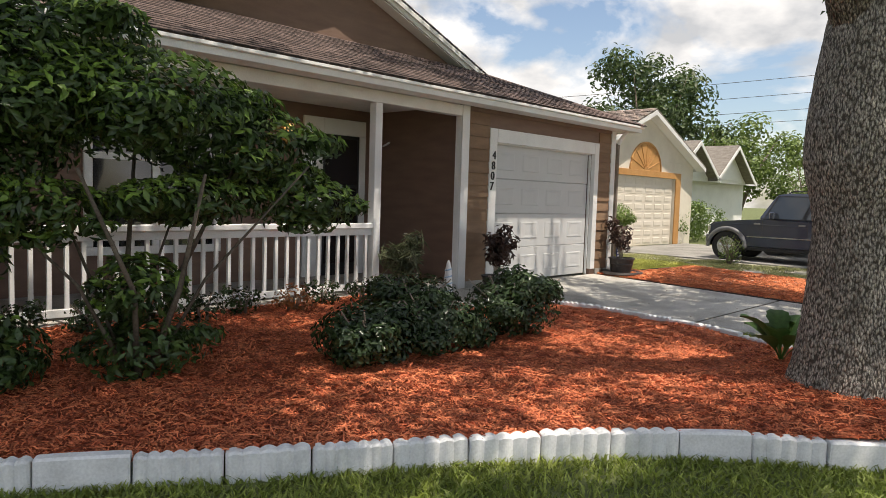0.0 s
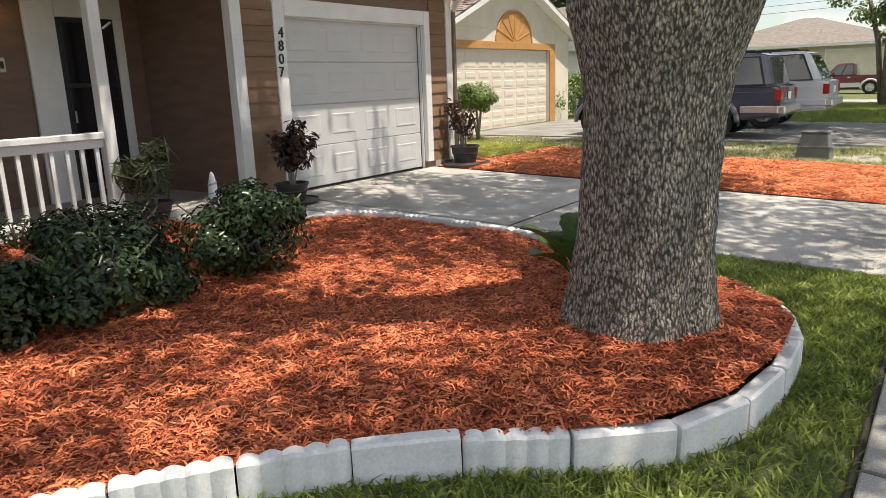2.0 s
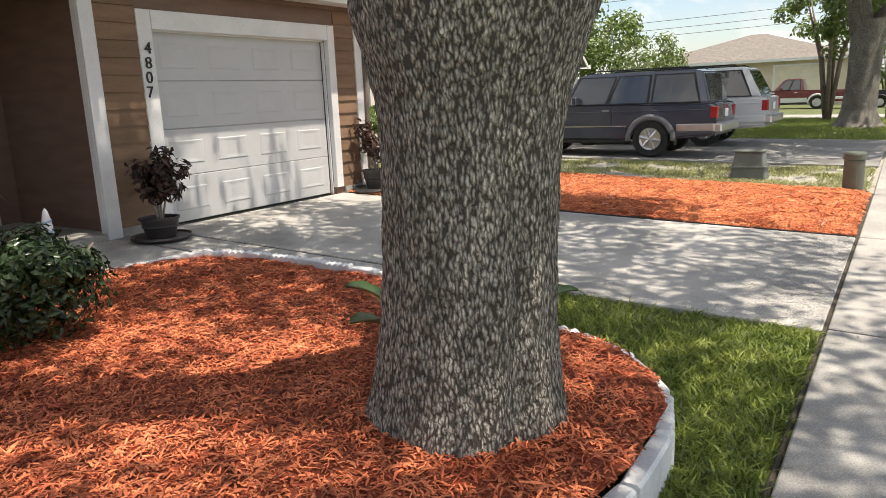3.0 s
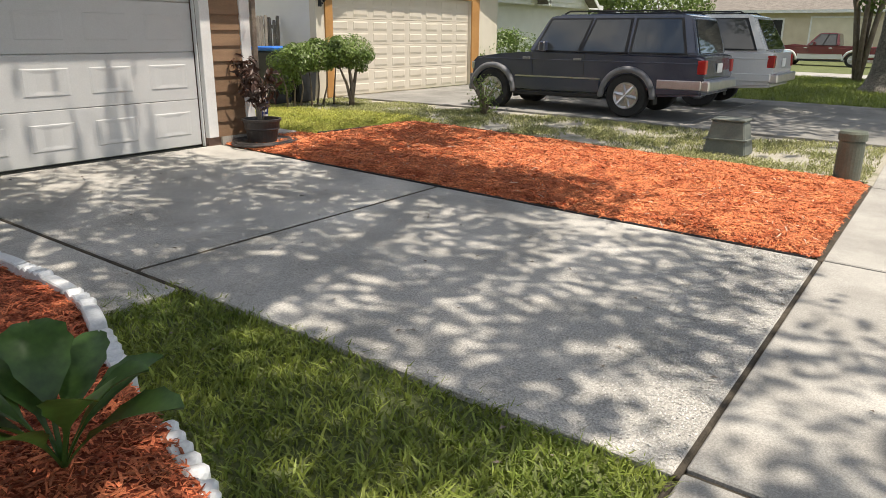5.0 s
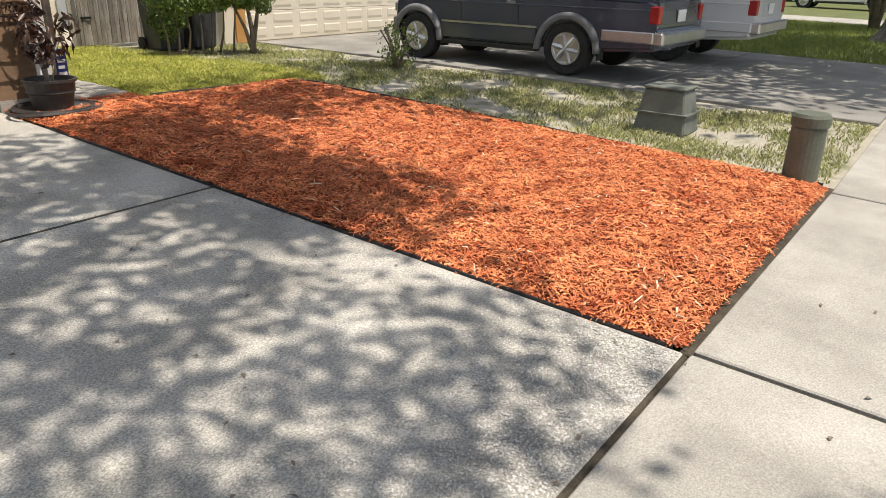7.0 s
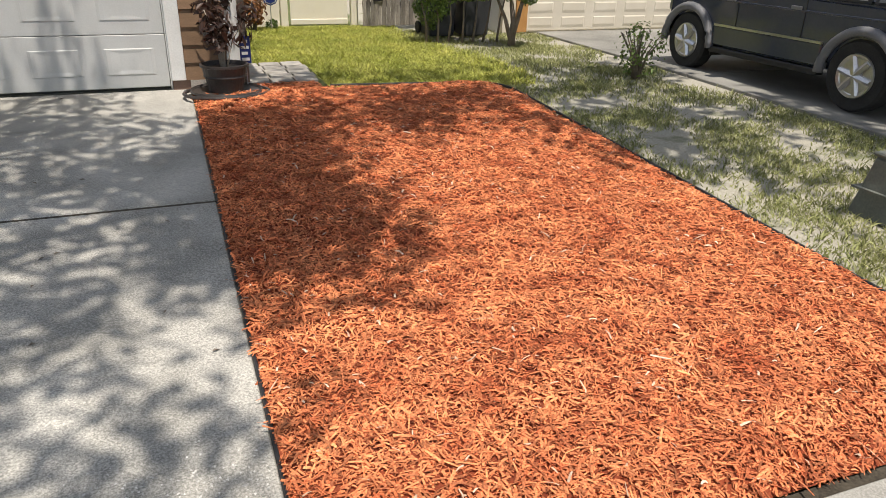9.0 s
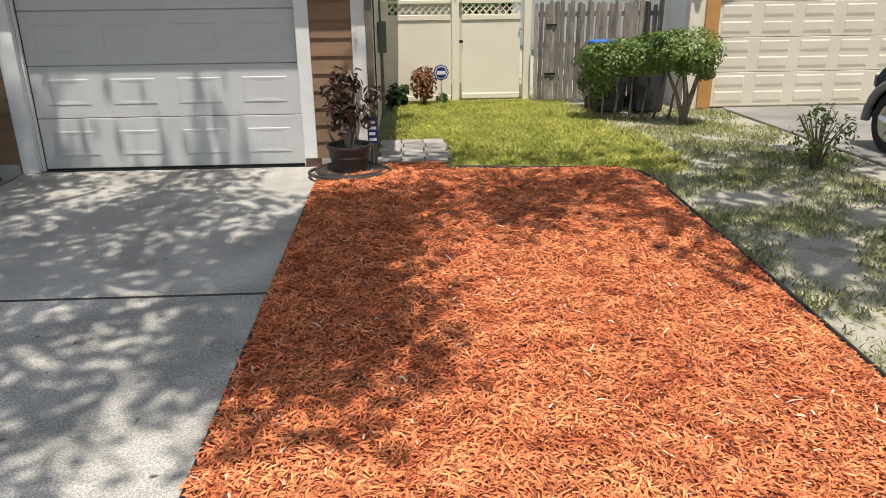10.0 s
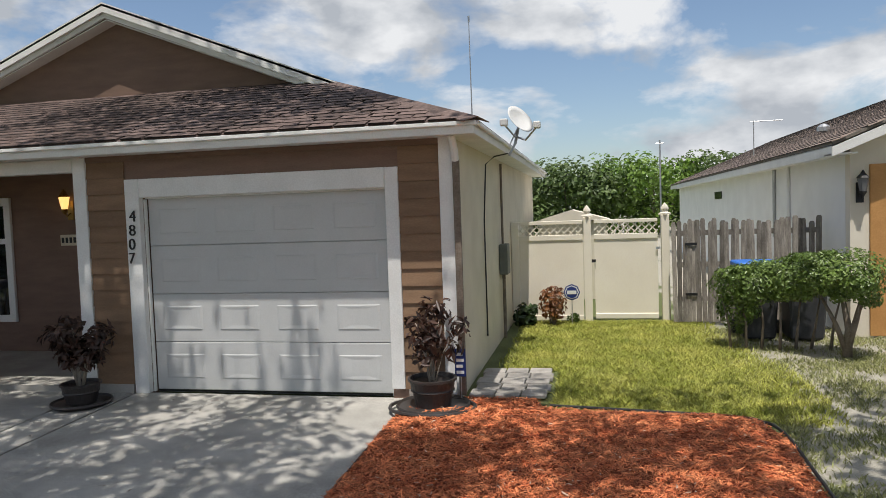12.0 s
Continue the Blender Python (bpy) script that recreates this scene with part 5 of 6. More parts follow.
for px in (12.93, 14.18, 11.72):
    t = thing("fence_post", (px, FNY, 0), "beige vinyl fence post with a pointed cap", "fence post", "vinyl fence posts")
    hgt = 1.74 if px > 12 else 1.69
    part("shaft", box(px - 0.063, px + 0.063, FNY - 0.066, FNY + 0.060, -0.05, hgt, 0.006), PVC, t)
    if px > 12:
        part("cap", lathe([(0.10, 0.0), (0.10, 0.025), (0.05, 0.045), (0.045, 0.07), (0.065, 0.10), (0.05, 0.14), (0.006, 0.20)], (px, FNY - 0.003, hgt), 4), PVC, t)

wood = thing("wooden_fence", (15.2, 11.85, 0), "weathered grey wooden fence with uneven pickets", "fence")
x = 14.255
while x < 16.40:
    w = random.uniform(0.055, 0.085)
    h = 1.62 + random.uniform(-0.05, 0.05)
    a = random.uniform(-0.03, 0.03)
    y = 11.84 + random.uniform(-0.008, 0.008)
    part("picket", prism([(x, 0.03), (x + w, 0.03), (x + w + a, h - 0.03), (x + w * 0.8 + a, h), (x + w * 0.2 + a, h), (x + a, h - 0.04)], "y", y, y + 0.018), OLD_WOOD, wood)
    x += w + random.uniform(0.003, 0.012)
for z in (0.35, 0.9, 1.4):
    part("rail", box(14.26, 16.44, 11.87, 11.91, z, z + 0.08), OLD_WOOD, wood)
for z in (0.45, 1.25):
    part("hinge", box(14.44, 14.62, 11.815, 11.828, z, z + 0.04), BLACK, wood)

sign = thing("yard_sign", (12.66, 11.85, 0), "small octagonal blue and white security sign on a stake", "sign")
part("stake", tube([(12.66, 11.86, -0.05), (12.66, 11.86, 0.48)], 0.008, 6), STEEL, sign)
part("board", lathe([(0.135, -0.006), (0.135, 0.006)], (12.66, 11.84, 0.52), 8, axis="y"), SIGN_BLUE, sign)
part("rim", lathe([(0.115, -0.003), (0.115, 0.001)], (12.66, 11.831, 0.52), 8, axis="y"), WHITE, sign)
part("shield", lathe([(0.10, -0.003), (0.10, 0.001)], (12.66, 11.827, 0.52), 8, axis="y"), SIGN_BLUE, sign)
part("wording_bar", box(12.585, 12.735, 11.818, 11.8225, 0.49, 0.55), WHITE, sign)

for k in range(3):
    for j in range(5):
        px, py = 11.72 + 0.27 * k + 0.03 * (j % 2), 7.24 + 0.245 * j
        ob = top("paver", box(px, px + 0.255, py, py + 0.23, -0.02, 0.022 + random.uniform(-0.006, 0.006), 0.008), PAVER, "grey rectangular paver set in the side yard", "paver", group="side pavers", at=(px, py, 0))
shrub("bronze_shrub", (12.35, 11.75, -0.02), "small shrub with bronze-red and green leaves by the fence", [(0, 0, 0.36, 0.22, 0.2, 0.28)], LEAF_BRONZE, 420, 0.10, 81, twigs(R7, 6, 0.2, 0.5))
shrub("grass_clump", (11.9, 11.7, -0.02), "dark green grassy clump against the fence", [(0, 0, 0.16, 0.16, 0.16, 0.22)], LEAF_DARK, 300, 0.14, 82)
shrub("grass_clump", (12.68, 11.95, -0.02), "low green weed at the foot of the fence", [(0, 0, 0.08, 0.10, 0.08, 0.10)], LEAF_HEDGE, 160, 0.06, 83)

# dish on the eave
dish = thing("satellite_dish", (12.0, 9.35, 2.66), "grey satellite dish on a bent arm fixed to the eave", "satellite dish")
bm = lathe([(0.005, 0.0), (0.09, 0.010), (0.16, 0.034), (0.21, 0.062), (0.213, 0.067), (0.16, 0.044), (0.09, 0.02), (0.005, 0.01)], (0, 0, 0), 28)
bmesh.ops.transform(bm, matrix=Matrix.Translation((12.08, 9.5, 3.06)) @ pose(0, 0, 0, 58, 0, 55), verts=bm.verts)
part("reflector", bm, DISH, dish, smooth=True)
part("mast", tube([(11.97, 9.40, 2.62), (12.05, 9.46, 2.78), (12.09, 9.53, 3.0)], 0.02, 8), STEEL, dish)
part("feed_arm", tube([(12.08, 9.50, 2.86), (12.2, 9.30, 2.80), (12.35, 9.22, 2.95)], 0.014, 6), STEEL, dish)
part("feed_head", box(12.31, 12.40, 9.17, 9.27, 2.93, 3.02, 0.012), DISH, dish)
part("brace", tube([(12.08, 9.52, 2.98), (11.99, 9.36, 2.76)], 0.010, 6), STEEL, dish)
part("counter_head", box(11.88, 11.98, 9.22, 9.32, 2.99, 3.08, 0.012), DISH, dish)
part("counter_arm", tube([(12.06, 9.46, 2.85), (11.94, 9.30, 3.0)], 0.012, 6), STEEL, dish)
part("cable", tube([(11.97, 9.3, 2.64), (11.80, 9.2, 2.60), (11.70, 9.1, 2.5), (11.668, 9.05, 1.8), (11.668, 9.05, 0.3)], 0.010, 6), BLACK, dish)
meter = thing("utility_box", (11.72, 10.6, 0.9), "weathered grey utility boxes and pipes on the side wall", "utility box")
part("box", box(11.653, 11.78, 10.5, 10.8, 0.95, 1.4, 0.01), BOX_GREY, meter)
part("pipe", tube([(11.70, 10.65, -0.02), (11.70, 10.65, 0.95)], 0.025, 8), TWIG, meter)
part("conduit", tube([(11.69, 10.7, 1.4), (11.69, 10.7, 2.6)], 0.018, 8), TWIG, meter)
mast = thing("antenna_mast", (10.75, 14, 3.3), "thin metal antenna mast on the roof", "antenna")
part("pole", tube([(10.75, 14, 3.2), (10.74, 14, 5.65)], [0.016, 0.010], 6), STEEL, mast)
part("tip", tube([(10.74, 14, 5.6), (10.74, 14, 5.72)], 0.022, 6), STEEL, mast)

# ---- neighbouring house ----
nb = thing("neighbour_house", (20.0, 16, 0), "one-storey stucco house with tan-trimmed garage and brown roof", "house")
NY, NX0, NX1, NXA = 10.80, 16.49, 23.6, 20.05
NO0, NO1 = 16.95, 22.25
NE, NZE, NZA = 0.32, 2.66, 4.25
part("front_wall", box(NX0, NO0, NY, NY + 0.18, -0.05, 2.70), NB_CREAM, nb)
part("front_wall", box(NO1, NX1, NY, NY + 0.18, -0.05, 2.70), NB_CREAM, nb)
part("front_wall", box(NO0, NO1, NY, NY + 0.18, 2.17, 2.70), NB_CREAM, nb)
part("side_wall", box(NX0, NX0 + 0.18, NY + 0.182, 30.0, -0.05, 2.70), NB_WHITE, nb)
part("side_wall", box(NX1 - 0.18, NX1, NY + 0.182, 30.0, -0.05, 2.70), NB_WHITE, nb)
part("gable_wall", prism([(NX0, 2.702), (NX1, 2.702), (NXA, 4.10)], "y", NY, NY + 0.18), NB_CREAM, nb)
for e in (NX0 - NE, NX1 + NE):
    part("roof_slope", roof_deck([(NXA, NY - 0.32, NZA), (NXA, 30.2, NZA), (e, 30.2, NZE), (e, NY - 0.32, NZE)], 0.04), ROOF_NB, nb)
    part("rake_board", prism([(NXA, NZA - 0.06), (e, NZE - 0.06), (e, NZE - 0.19), (NXA, NZA - 0.20)], "y", NY - 0.33, NY - 0.30), WHITE, nb)
    part("rake_soffit", prism([(NXA, NZA - 0.16), (e, NZE - 0.15), (e, NZE - 0.17), (NXA, NZA - 0.18)], "y", NY - 0.298, NY - 0.002), NB_WHITE, nb)
    part("fascia", box(min(e, e + 0.025), max(e, e + 0.025), NY - 0.30, 30.2, NZE - 0.18, NZE - 0.05), WHITE, nb)
part("soffit", box(NX0 - NE + 0.03, NX0 - 0.002, NY - 0.30, 30.2, NZE - 0.16, NZE - 0.14), NB_WHITE, nb)
nv, nf = [], []
ncourse = math.hypot(NXA - NX0 + NE, NZA - NZE)
nang = math.degrees(math.atan2(NZA - NZE, NXA - NX0 + NE))
for r in range(int(ncourse / 0.16)):
    run = 0.16 * r
    x, z = NX0 - NE + run * math.cos(radians(nang)), NZE + 0.003 + run * math.sin(radians(nang))
    y = NY - 0.20 + 0.1 * (r % 3)
    while y < 30.0:
        m = pose(x, y, z, 0, 0, -90) @ pose(0, 0, 0, nang, 0, 0)
        i = len(nv)
        v, f = shingle_tab(-0.16, 0.15, 0.018)
        nv += [m @ Vector(c) for c in v]
        nf += [tuple(i + q for q in p) for p in f]
        y += random.choice((0.31, 0.33, 0.35))
nrest = raw_part("shingles", nv, nf, ROOF_TAB, nb, kind="stuff")
nrest.data.materials.append(BUTT)
nrest.data.polygons.foreach_set("material_index", [1 if k % 4 == 0 else 0 for k in range(len(nf))])
ndoor = part("garage_door", box(NO0, NO1, NY + 0.13, NY + 0.15, -0.02, 2.17), NB_DOOR, nb, "beige sectional garage door")
for k in range(4):
    z0 = 0.0 + 0.54 * k
    part("door_section", box(NO0 + 0.003, NO1 - 0.003, NY + 0.09, NY + 0.128, z0 + 0.004, z0 + 0.536, 0.005), NB_DOOR, ndoor)
    w = (NO1 - NO0) / 8
    for c in range(8):
        for r in range(2):
            a, b, c0, c1 = NO0 + w * c + 0.09, NO0 + w * (c + 1) - 0.09, z0 + 0.05 + 0.25 * r, z0 + 0.24 + 0.25 * r
            bm = bmesh.new()
            lo = [bm.verts.new((p, NY + 0.0895, q)) for p, q in ((a, c0), (b, c0), (b, c1), (a, c1))]
            hi = [bm.verts.new((p, NY + 0.080, q)) for p, q in ((a + 0.02, c0 + 0.05), (b - 0.02, c0 + 0.05), (b - 0.02, c1 - 0.02), (a + 0.02, c1 - 0.02))]
            bm.faces.new(hi)
            for i in range(4):
                bm.faces.new((lo[i], lo[(i + 1) % 4], hi[(i + 1) % 4], hi[i]))
            part("raised_panel", bm, NB_DOOR, ndoor)
part("door_trim", box(16.73, NO0, NY - 0.04, NY - 0.002, 0.0, 2.36, 0.006), TAN, nb, "tan door trim")
part("door_trim", box(NO1, NO1 + 0.36, NY - 0.04, NY - 0.002, 0.0, 2.36, 0.006), TAN, nb, "tan door trim")
part("door_trim", box(NO0 + 0.002, NO1 - 0.002, NY - 0.04, NY - 0.002, 2.17, 2.36, 0.006), TAN, nb, "tan door trim")
arch = [(20.1 + 1.0 * math.cos(math.pi * k / 16), 2.362 + 0.85 * math.sin(math.pi * k / 16)) for k in range(17)]
part("arch_panel", prism(arch, "y", NY - 0.03, NY - 0.002), TAN, nb, "tan sunburst arch")
for k in range(1, 8):
    a = math.pi * k / 8
    p, q = Vector((20.1 + 0.12 * math.cos(a), 0, 2.37 + 0.1 * math.sin(a))), Vector((20.1 + 0.95 * math.cos(a), 0, 2.362 + 0.8 * math.sin(a)))
    part("arch_ray", tube([(p.x, NY - 0.034, p.z), (q.x, NY - 0.034, q.z)], 0.012, 5), TAN, nb)
part("arch_rim", tube([(c[0], NY - 0.03, c[1]) for c in arch], 0.035, 6), TAN, nb)
wall_lantern((16.61, NY, 2.14), BLACK, False, "black wall lantern beside the tan garage trim")
part("conduit", tube([(16.46, 13.8, 1.2), (16.46, 13.8, 2.5)], 0.03, 8), NB_WHITE, nb)
part("conduit", tube([(16.46, 14.8, 1.2), (16.46, 14.8, 2.5)], 0.03, 8), STEEL, nb)
part("vent_window", box(NX0 - 0.02, NX0 - 0.002, 20.5, 21.6, 2.0, 2.2), DARK_GLASS, nb)
part("roof_vent", lathe([(0.12, 0), (0.12, 0.08), (0.05, 0.14)], (17.4, 15.0, 3.2), 10), STEEL, nb)
aer = thing("roof_aerial", (17.2, 20, 2.9), "thin metal aerial on the neighbouring roof", "antenna")
part("pole", tube([(17.2, 20, 2.95), (17.2, 20, 4.0)], 0.014, 6), STEEL, aer)
part("crossbar", tube([(17.1, 20, 3.98), (17.9, 20, 3.98)], 0.012, 6), STEEL, aer)
far_mast = thing("antenna_mast", (15.3, 25, 0), "distant thin antenna mast", "antenna")
part("pole", tube([(15.3, 25, 0), (15.3, 25, 4.05)], 0.03, 6), STEEL, far_mast)
part("crossbar", tube([(15.18, 25, 3.95), (15.42, 25, 3.95)], 0.02, 6), STEEL, far_mast)
shed = thing("garden_shed", (12.6, 16, 0), "beige shed roof beyond the fence", "shed")
part("wall", box(11.9, 13.3, 15.2, 17, -0.03, 1.62), CREAM, shed)
part("roof", prism([(11.8, 1.63), (12.6, 1.86), (13.4, 1.63)], "y", 15.1, 17.1), NB_CREAM, shed)

# hedge and bins
HST = []
for a in range(7):
    HST.append(([(-0.6 + 0.2 * a, 0.05 * (a % 3), 0), (-0.62 + 0.21 * a, 0, 0.35), (-0.7 + 0.24 * a, 0.05, 0.7)], 0.022))
shrub("clipped_hedge", (15.35, 9.85, -0.02), "clipped green hedge with bare stems below", [(-0.35, 0.1, 0.84, 0.5, 0.4, 0.26), (0.2, 0.0, 0.93, 0.48, 0.42, 0.28), (-0.5, 0.15, 0.55, 0.25, 0.25, 0.3)], LEAF_HEDGE, 8200, 0.060, 91, HST, shell=0.5)
shrub("clipped_tree", (16.0, 9.42, -0.02), "small clipped tree with a round leafy head on a dark trunk", [(0.05, 0.0, 1.0, 0.42, 0.40, 0.32), (-0.3, 0.1, 1.02, 0.3, 0.3, 0.26)], LEAF_HEDGE, 5600, 0.060, 92, [([(0.0, 0.0, 0), (0.02, 0, 0.35), (-0.06, 0, 0.8)], 0.06), ([(0.0, 0.0, 0.1), (0.1, 0, 0.45), (0.2, 0, 0.85)], 0.05), ([(0, 0, 0.05), (-0.12, 0, 0.4), (-0.3, 0.05, 0.8)], 0.04)], shell=0.5)


def wheelie_bin(at, lid_mat, label):
    x, y, z = at
    t = thing("wheeled_bin", at, label, "bin")
    bm = box(x - 0.26, x + 0.26, y - 0.3, y + 0.3, z, z + 0.98, 0.03)
    for v in bm.verts:
        if v.co.z < z + 0.3:
            v.co.x = x + (v.co.x - x) * 0.82
            v.co.y = y + (v.co.y - y) * 0.82
    part("body", bm, BIN_GREY, t)
    part("lid", box(x - 0.28, x + 0.28, y - 0.33, y + 0.31, z + 0.983, z + 1.07, 0.02), lid_mat, t)
    for s in (-0.25, 0.25):
        part("wheel", lathe([(0.10, -0.02), (0.10, 0.02)], (x + s, y + 0.26, z + 0.10), 14, axis="x"), RUBBER, t)


wheelie_bin((15.25, 10.75, 0.0), BLUE, "dark wheeled bin with a blue lid behind the hedge")
wheelie_bin((15.85, 10.7, 0.0), BIN_GREY, "dark grey wheeled bin behind the hedge")
shrub("dry_shrub", (16.38, 6.62, gz(16.38, 6.62) - 0.02), "sparse leggy young shrub on the sandy ground", [(0, 0, 0.32, 0.35, 0.3, 0.3)], LEAF_LIGHT, 320, 0.065, 93, twigs(R7, 16, 0.36, 0.60))
shrub("entry_hedge", (24.5, 11.3, -0.02), "trimmed hedge in front of the second neighbouring house", [(-1.5, 0, 0.75, 1.0, 0.6, 0.7), (0, 0, 0.75, 1.1, 0.6, 0.7), (1.5, 0, 0.75, 1.0, 0.6, 0.7)], LEAF_HEDGE, 4000, 0.11, 94)

# ---- houses further along ----
def far_house(at, label, w, d, eave, rise, front, wall, gables, garage):
    """A far one-storey house: walls, hipped roof, small gables, openings on the near side."""
    x, y, z = at
    t = thing("house", at, label, "house", "far houses")
    part("wall", box(x, x + w, y, y + d, z - 0.05, z + eave), wall, t)
    o = 0.45
    bm = bmesh.new()
    a = [bm.verts.new(p) for p in ((x - o, y - o, z + eave), (x + w + o, y - o, z + eave), (x + w + o, y + d + o, z + eave), (x - o, y + d + o, z + eave))]
    if w > d:
        r = [bm.verts.new((x + d / 2, y + d / 2, z + eave + rise)), bm.verts.new((x + w - d / 2, y + d / 2, z + eave + rise))]
        fs = ((a[0], a[1], r[1], r[0]), (a[1], a[2], r[1]), (a[2], a[3], r[0], r[1]), (a[3], a[0], r[0]))
    else:
        r = [bm.verts.new((x + w / 2, y + w / 2, z + eave + rise)), bm.verts.new((x + w / 2, y + d - w / 2, z + eave + rise))]
        fs = ((a[0], a[1], r[0]), (a[1], a[2], r[1], r[0]), (a[2], a[3], r[1]), (a[3], a[0], r[0], r[1]))
    for f in fs:
        bm.faces.new(f)
    bm.faces.new(a[::-1])
    part("roof", bm, ROOF_NB, t)
    part("fascia", box(x - o - 0.02, x - o, y - o, y + d + o, z + eave - 0.16, z + eave + 0.02), WHITE, t)
    part("fascia", box(x - o, x + w + o, y - o - 0.02, y - o, z + eave - 0.16, z + eave + 0.02), WHITE, t)
    for gx, gw, gh in gables:
        part("gable", prism([(gx, z + eave), (gx + gw, z + eave), (gx + gw / 2, z + eave + gh)], "y", y - 0.5, y + 2.0), wall, t)
        for s in (0, 1):
            e = gx - 0.3 if s == 0 else gx + gw + 0.3
            m = gx + gw / 2
            part("gable_roof", prism([(e, z + eave - 0.12), (m, z + eave + gh), (m, z + eave + gh + 0.14), (e, z + eave + 0.02)], "y", y - 0.9, y + 3.0), ROOF_NB, t)
            part("rake_board", prism([(e, z + eave - 0.2), (m, z + eave + gh - 0.06), (m, z + eave + gh + 0.1), (e, z + eave - 0.03)], "y", y - 0.94, y - 0.905), WHITE, t)
    for side, p0, p1, z0, z1, mat in garage:
        if side == "y":
            part("opening_trim", box(p0 - 0.1, p1 + 0.1, y - 0.54, y - 0.502, z + z0, z + z1 + 0.1), WHITE, t)
            part("opening", box(p0, p1, y - 0.56, y - 0.542, z + z0, z + z1), mat, t)
        else:
            part("opening_trim", box(x - 0.04, x - 0.002, p0 - 0.1, p1 + 0.1, z + z0, z + z1 + 0.1), WHITE, t)
            part("opening", box(x - 0.06, x - 0.042, p0, p1, z + z0, z + z1), mat, t)
    return t


far_house((25.4, 13.2, 0), "pale house with two small gables and grey-brown roof", 9.5, 9, 2.5, 1.7, 0, NB_WHITE, ((25.8, 3.6, 1.3), (29.8, 3.8, 1.4)), (("x", 14.0, 15.2, 0.9, 2.0, DARK_GLASS),))
far_house((54.0, 3.2, -0.1), "low beige house with a long grey roof and garage", 12, 13, 2.95, 2.0, 0, SKIN_BEIGE, (), (("x", 4.4, 7.6, 0.1, 2.5, CREAM), ("x", 9.2, 10.4, 0.0, 2.4, BLACK), ("x", 12.0, 14.0, 0.9, 2.3, DARK_GLASS)))
far_house((66.0, -18, -0.1), "far pale house beyond the lawn", 10, 11, 2.5, 2.0, 0, NB_CREAM, (), (("x", -15, -13.0, 0.9, 2.0, DARK_GLASS),))
ffence = thing("wooden_fence", (58, -6, gz(58, -6)), "far weathered wooden fence beyond the lawn", "fence")
for k in range(40):
    part("picket", box(58 + 0.03 * (k % 2), 58.04 + 0.03 * (k % 2), -9 + 0.24 * k, -8.78 + 0.24 * k, -0.4, 1.5 + 0.04 * math.sin(k * 2.3)), OLD_WOOD, ffence)

small_tree("tree", (64.0, -1.0, gz(64, -1)), "dark leafy tree behind the far wooden fence", 8.5, 3.6, LEAF_OAK, 2600, 0.34, 331, low=0.2)
small_tree("tree", (66.0, -9.0, gz(66, -9)), "dark leafy tree behind the far wooden fence", 9.5, 4.4, LEAF_OAK, 2600, 0.36, 332, low=0.2)
small_tree("tree", (61.5, 1.6, gz(61.5, 1.6)), "light green young tree beside the far house", 4.2, 1.8, LEAF_LIGHT, 1400, 0.24, 333, low=0.15)

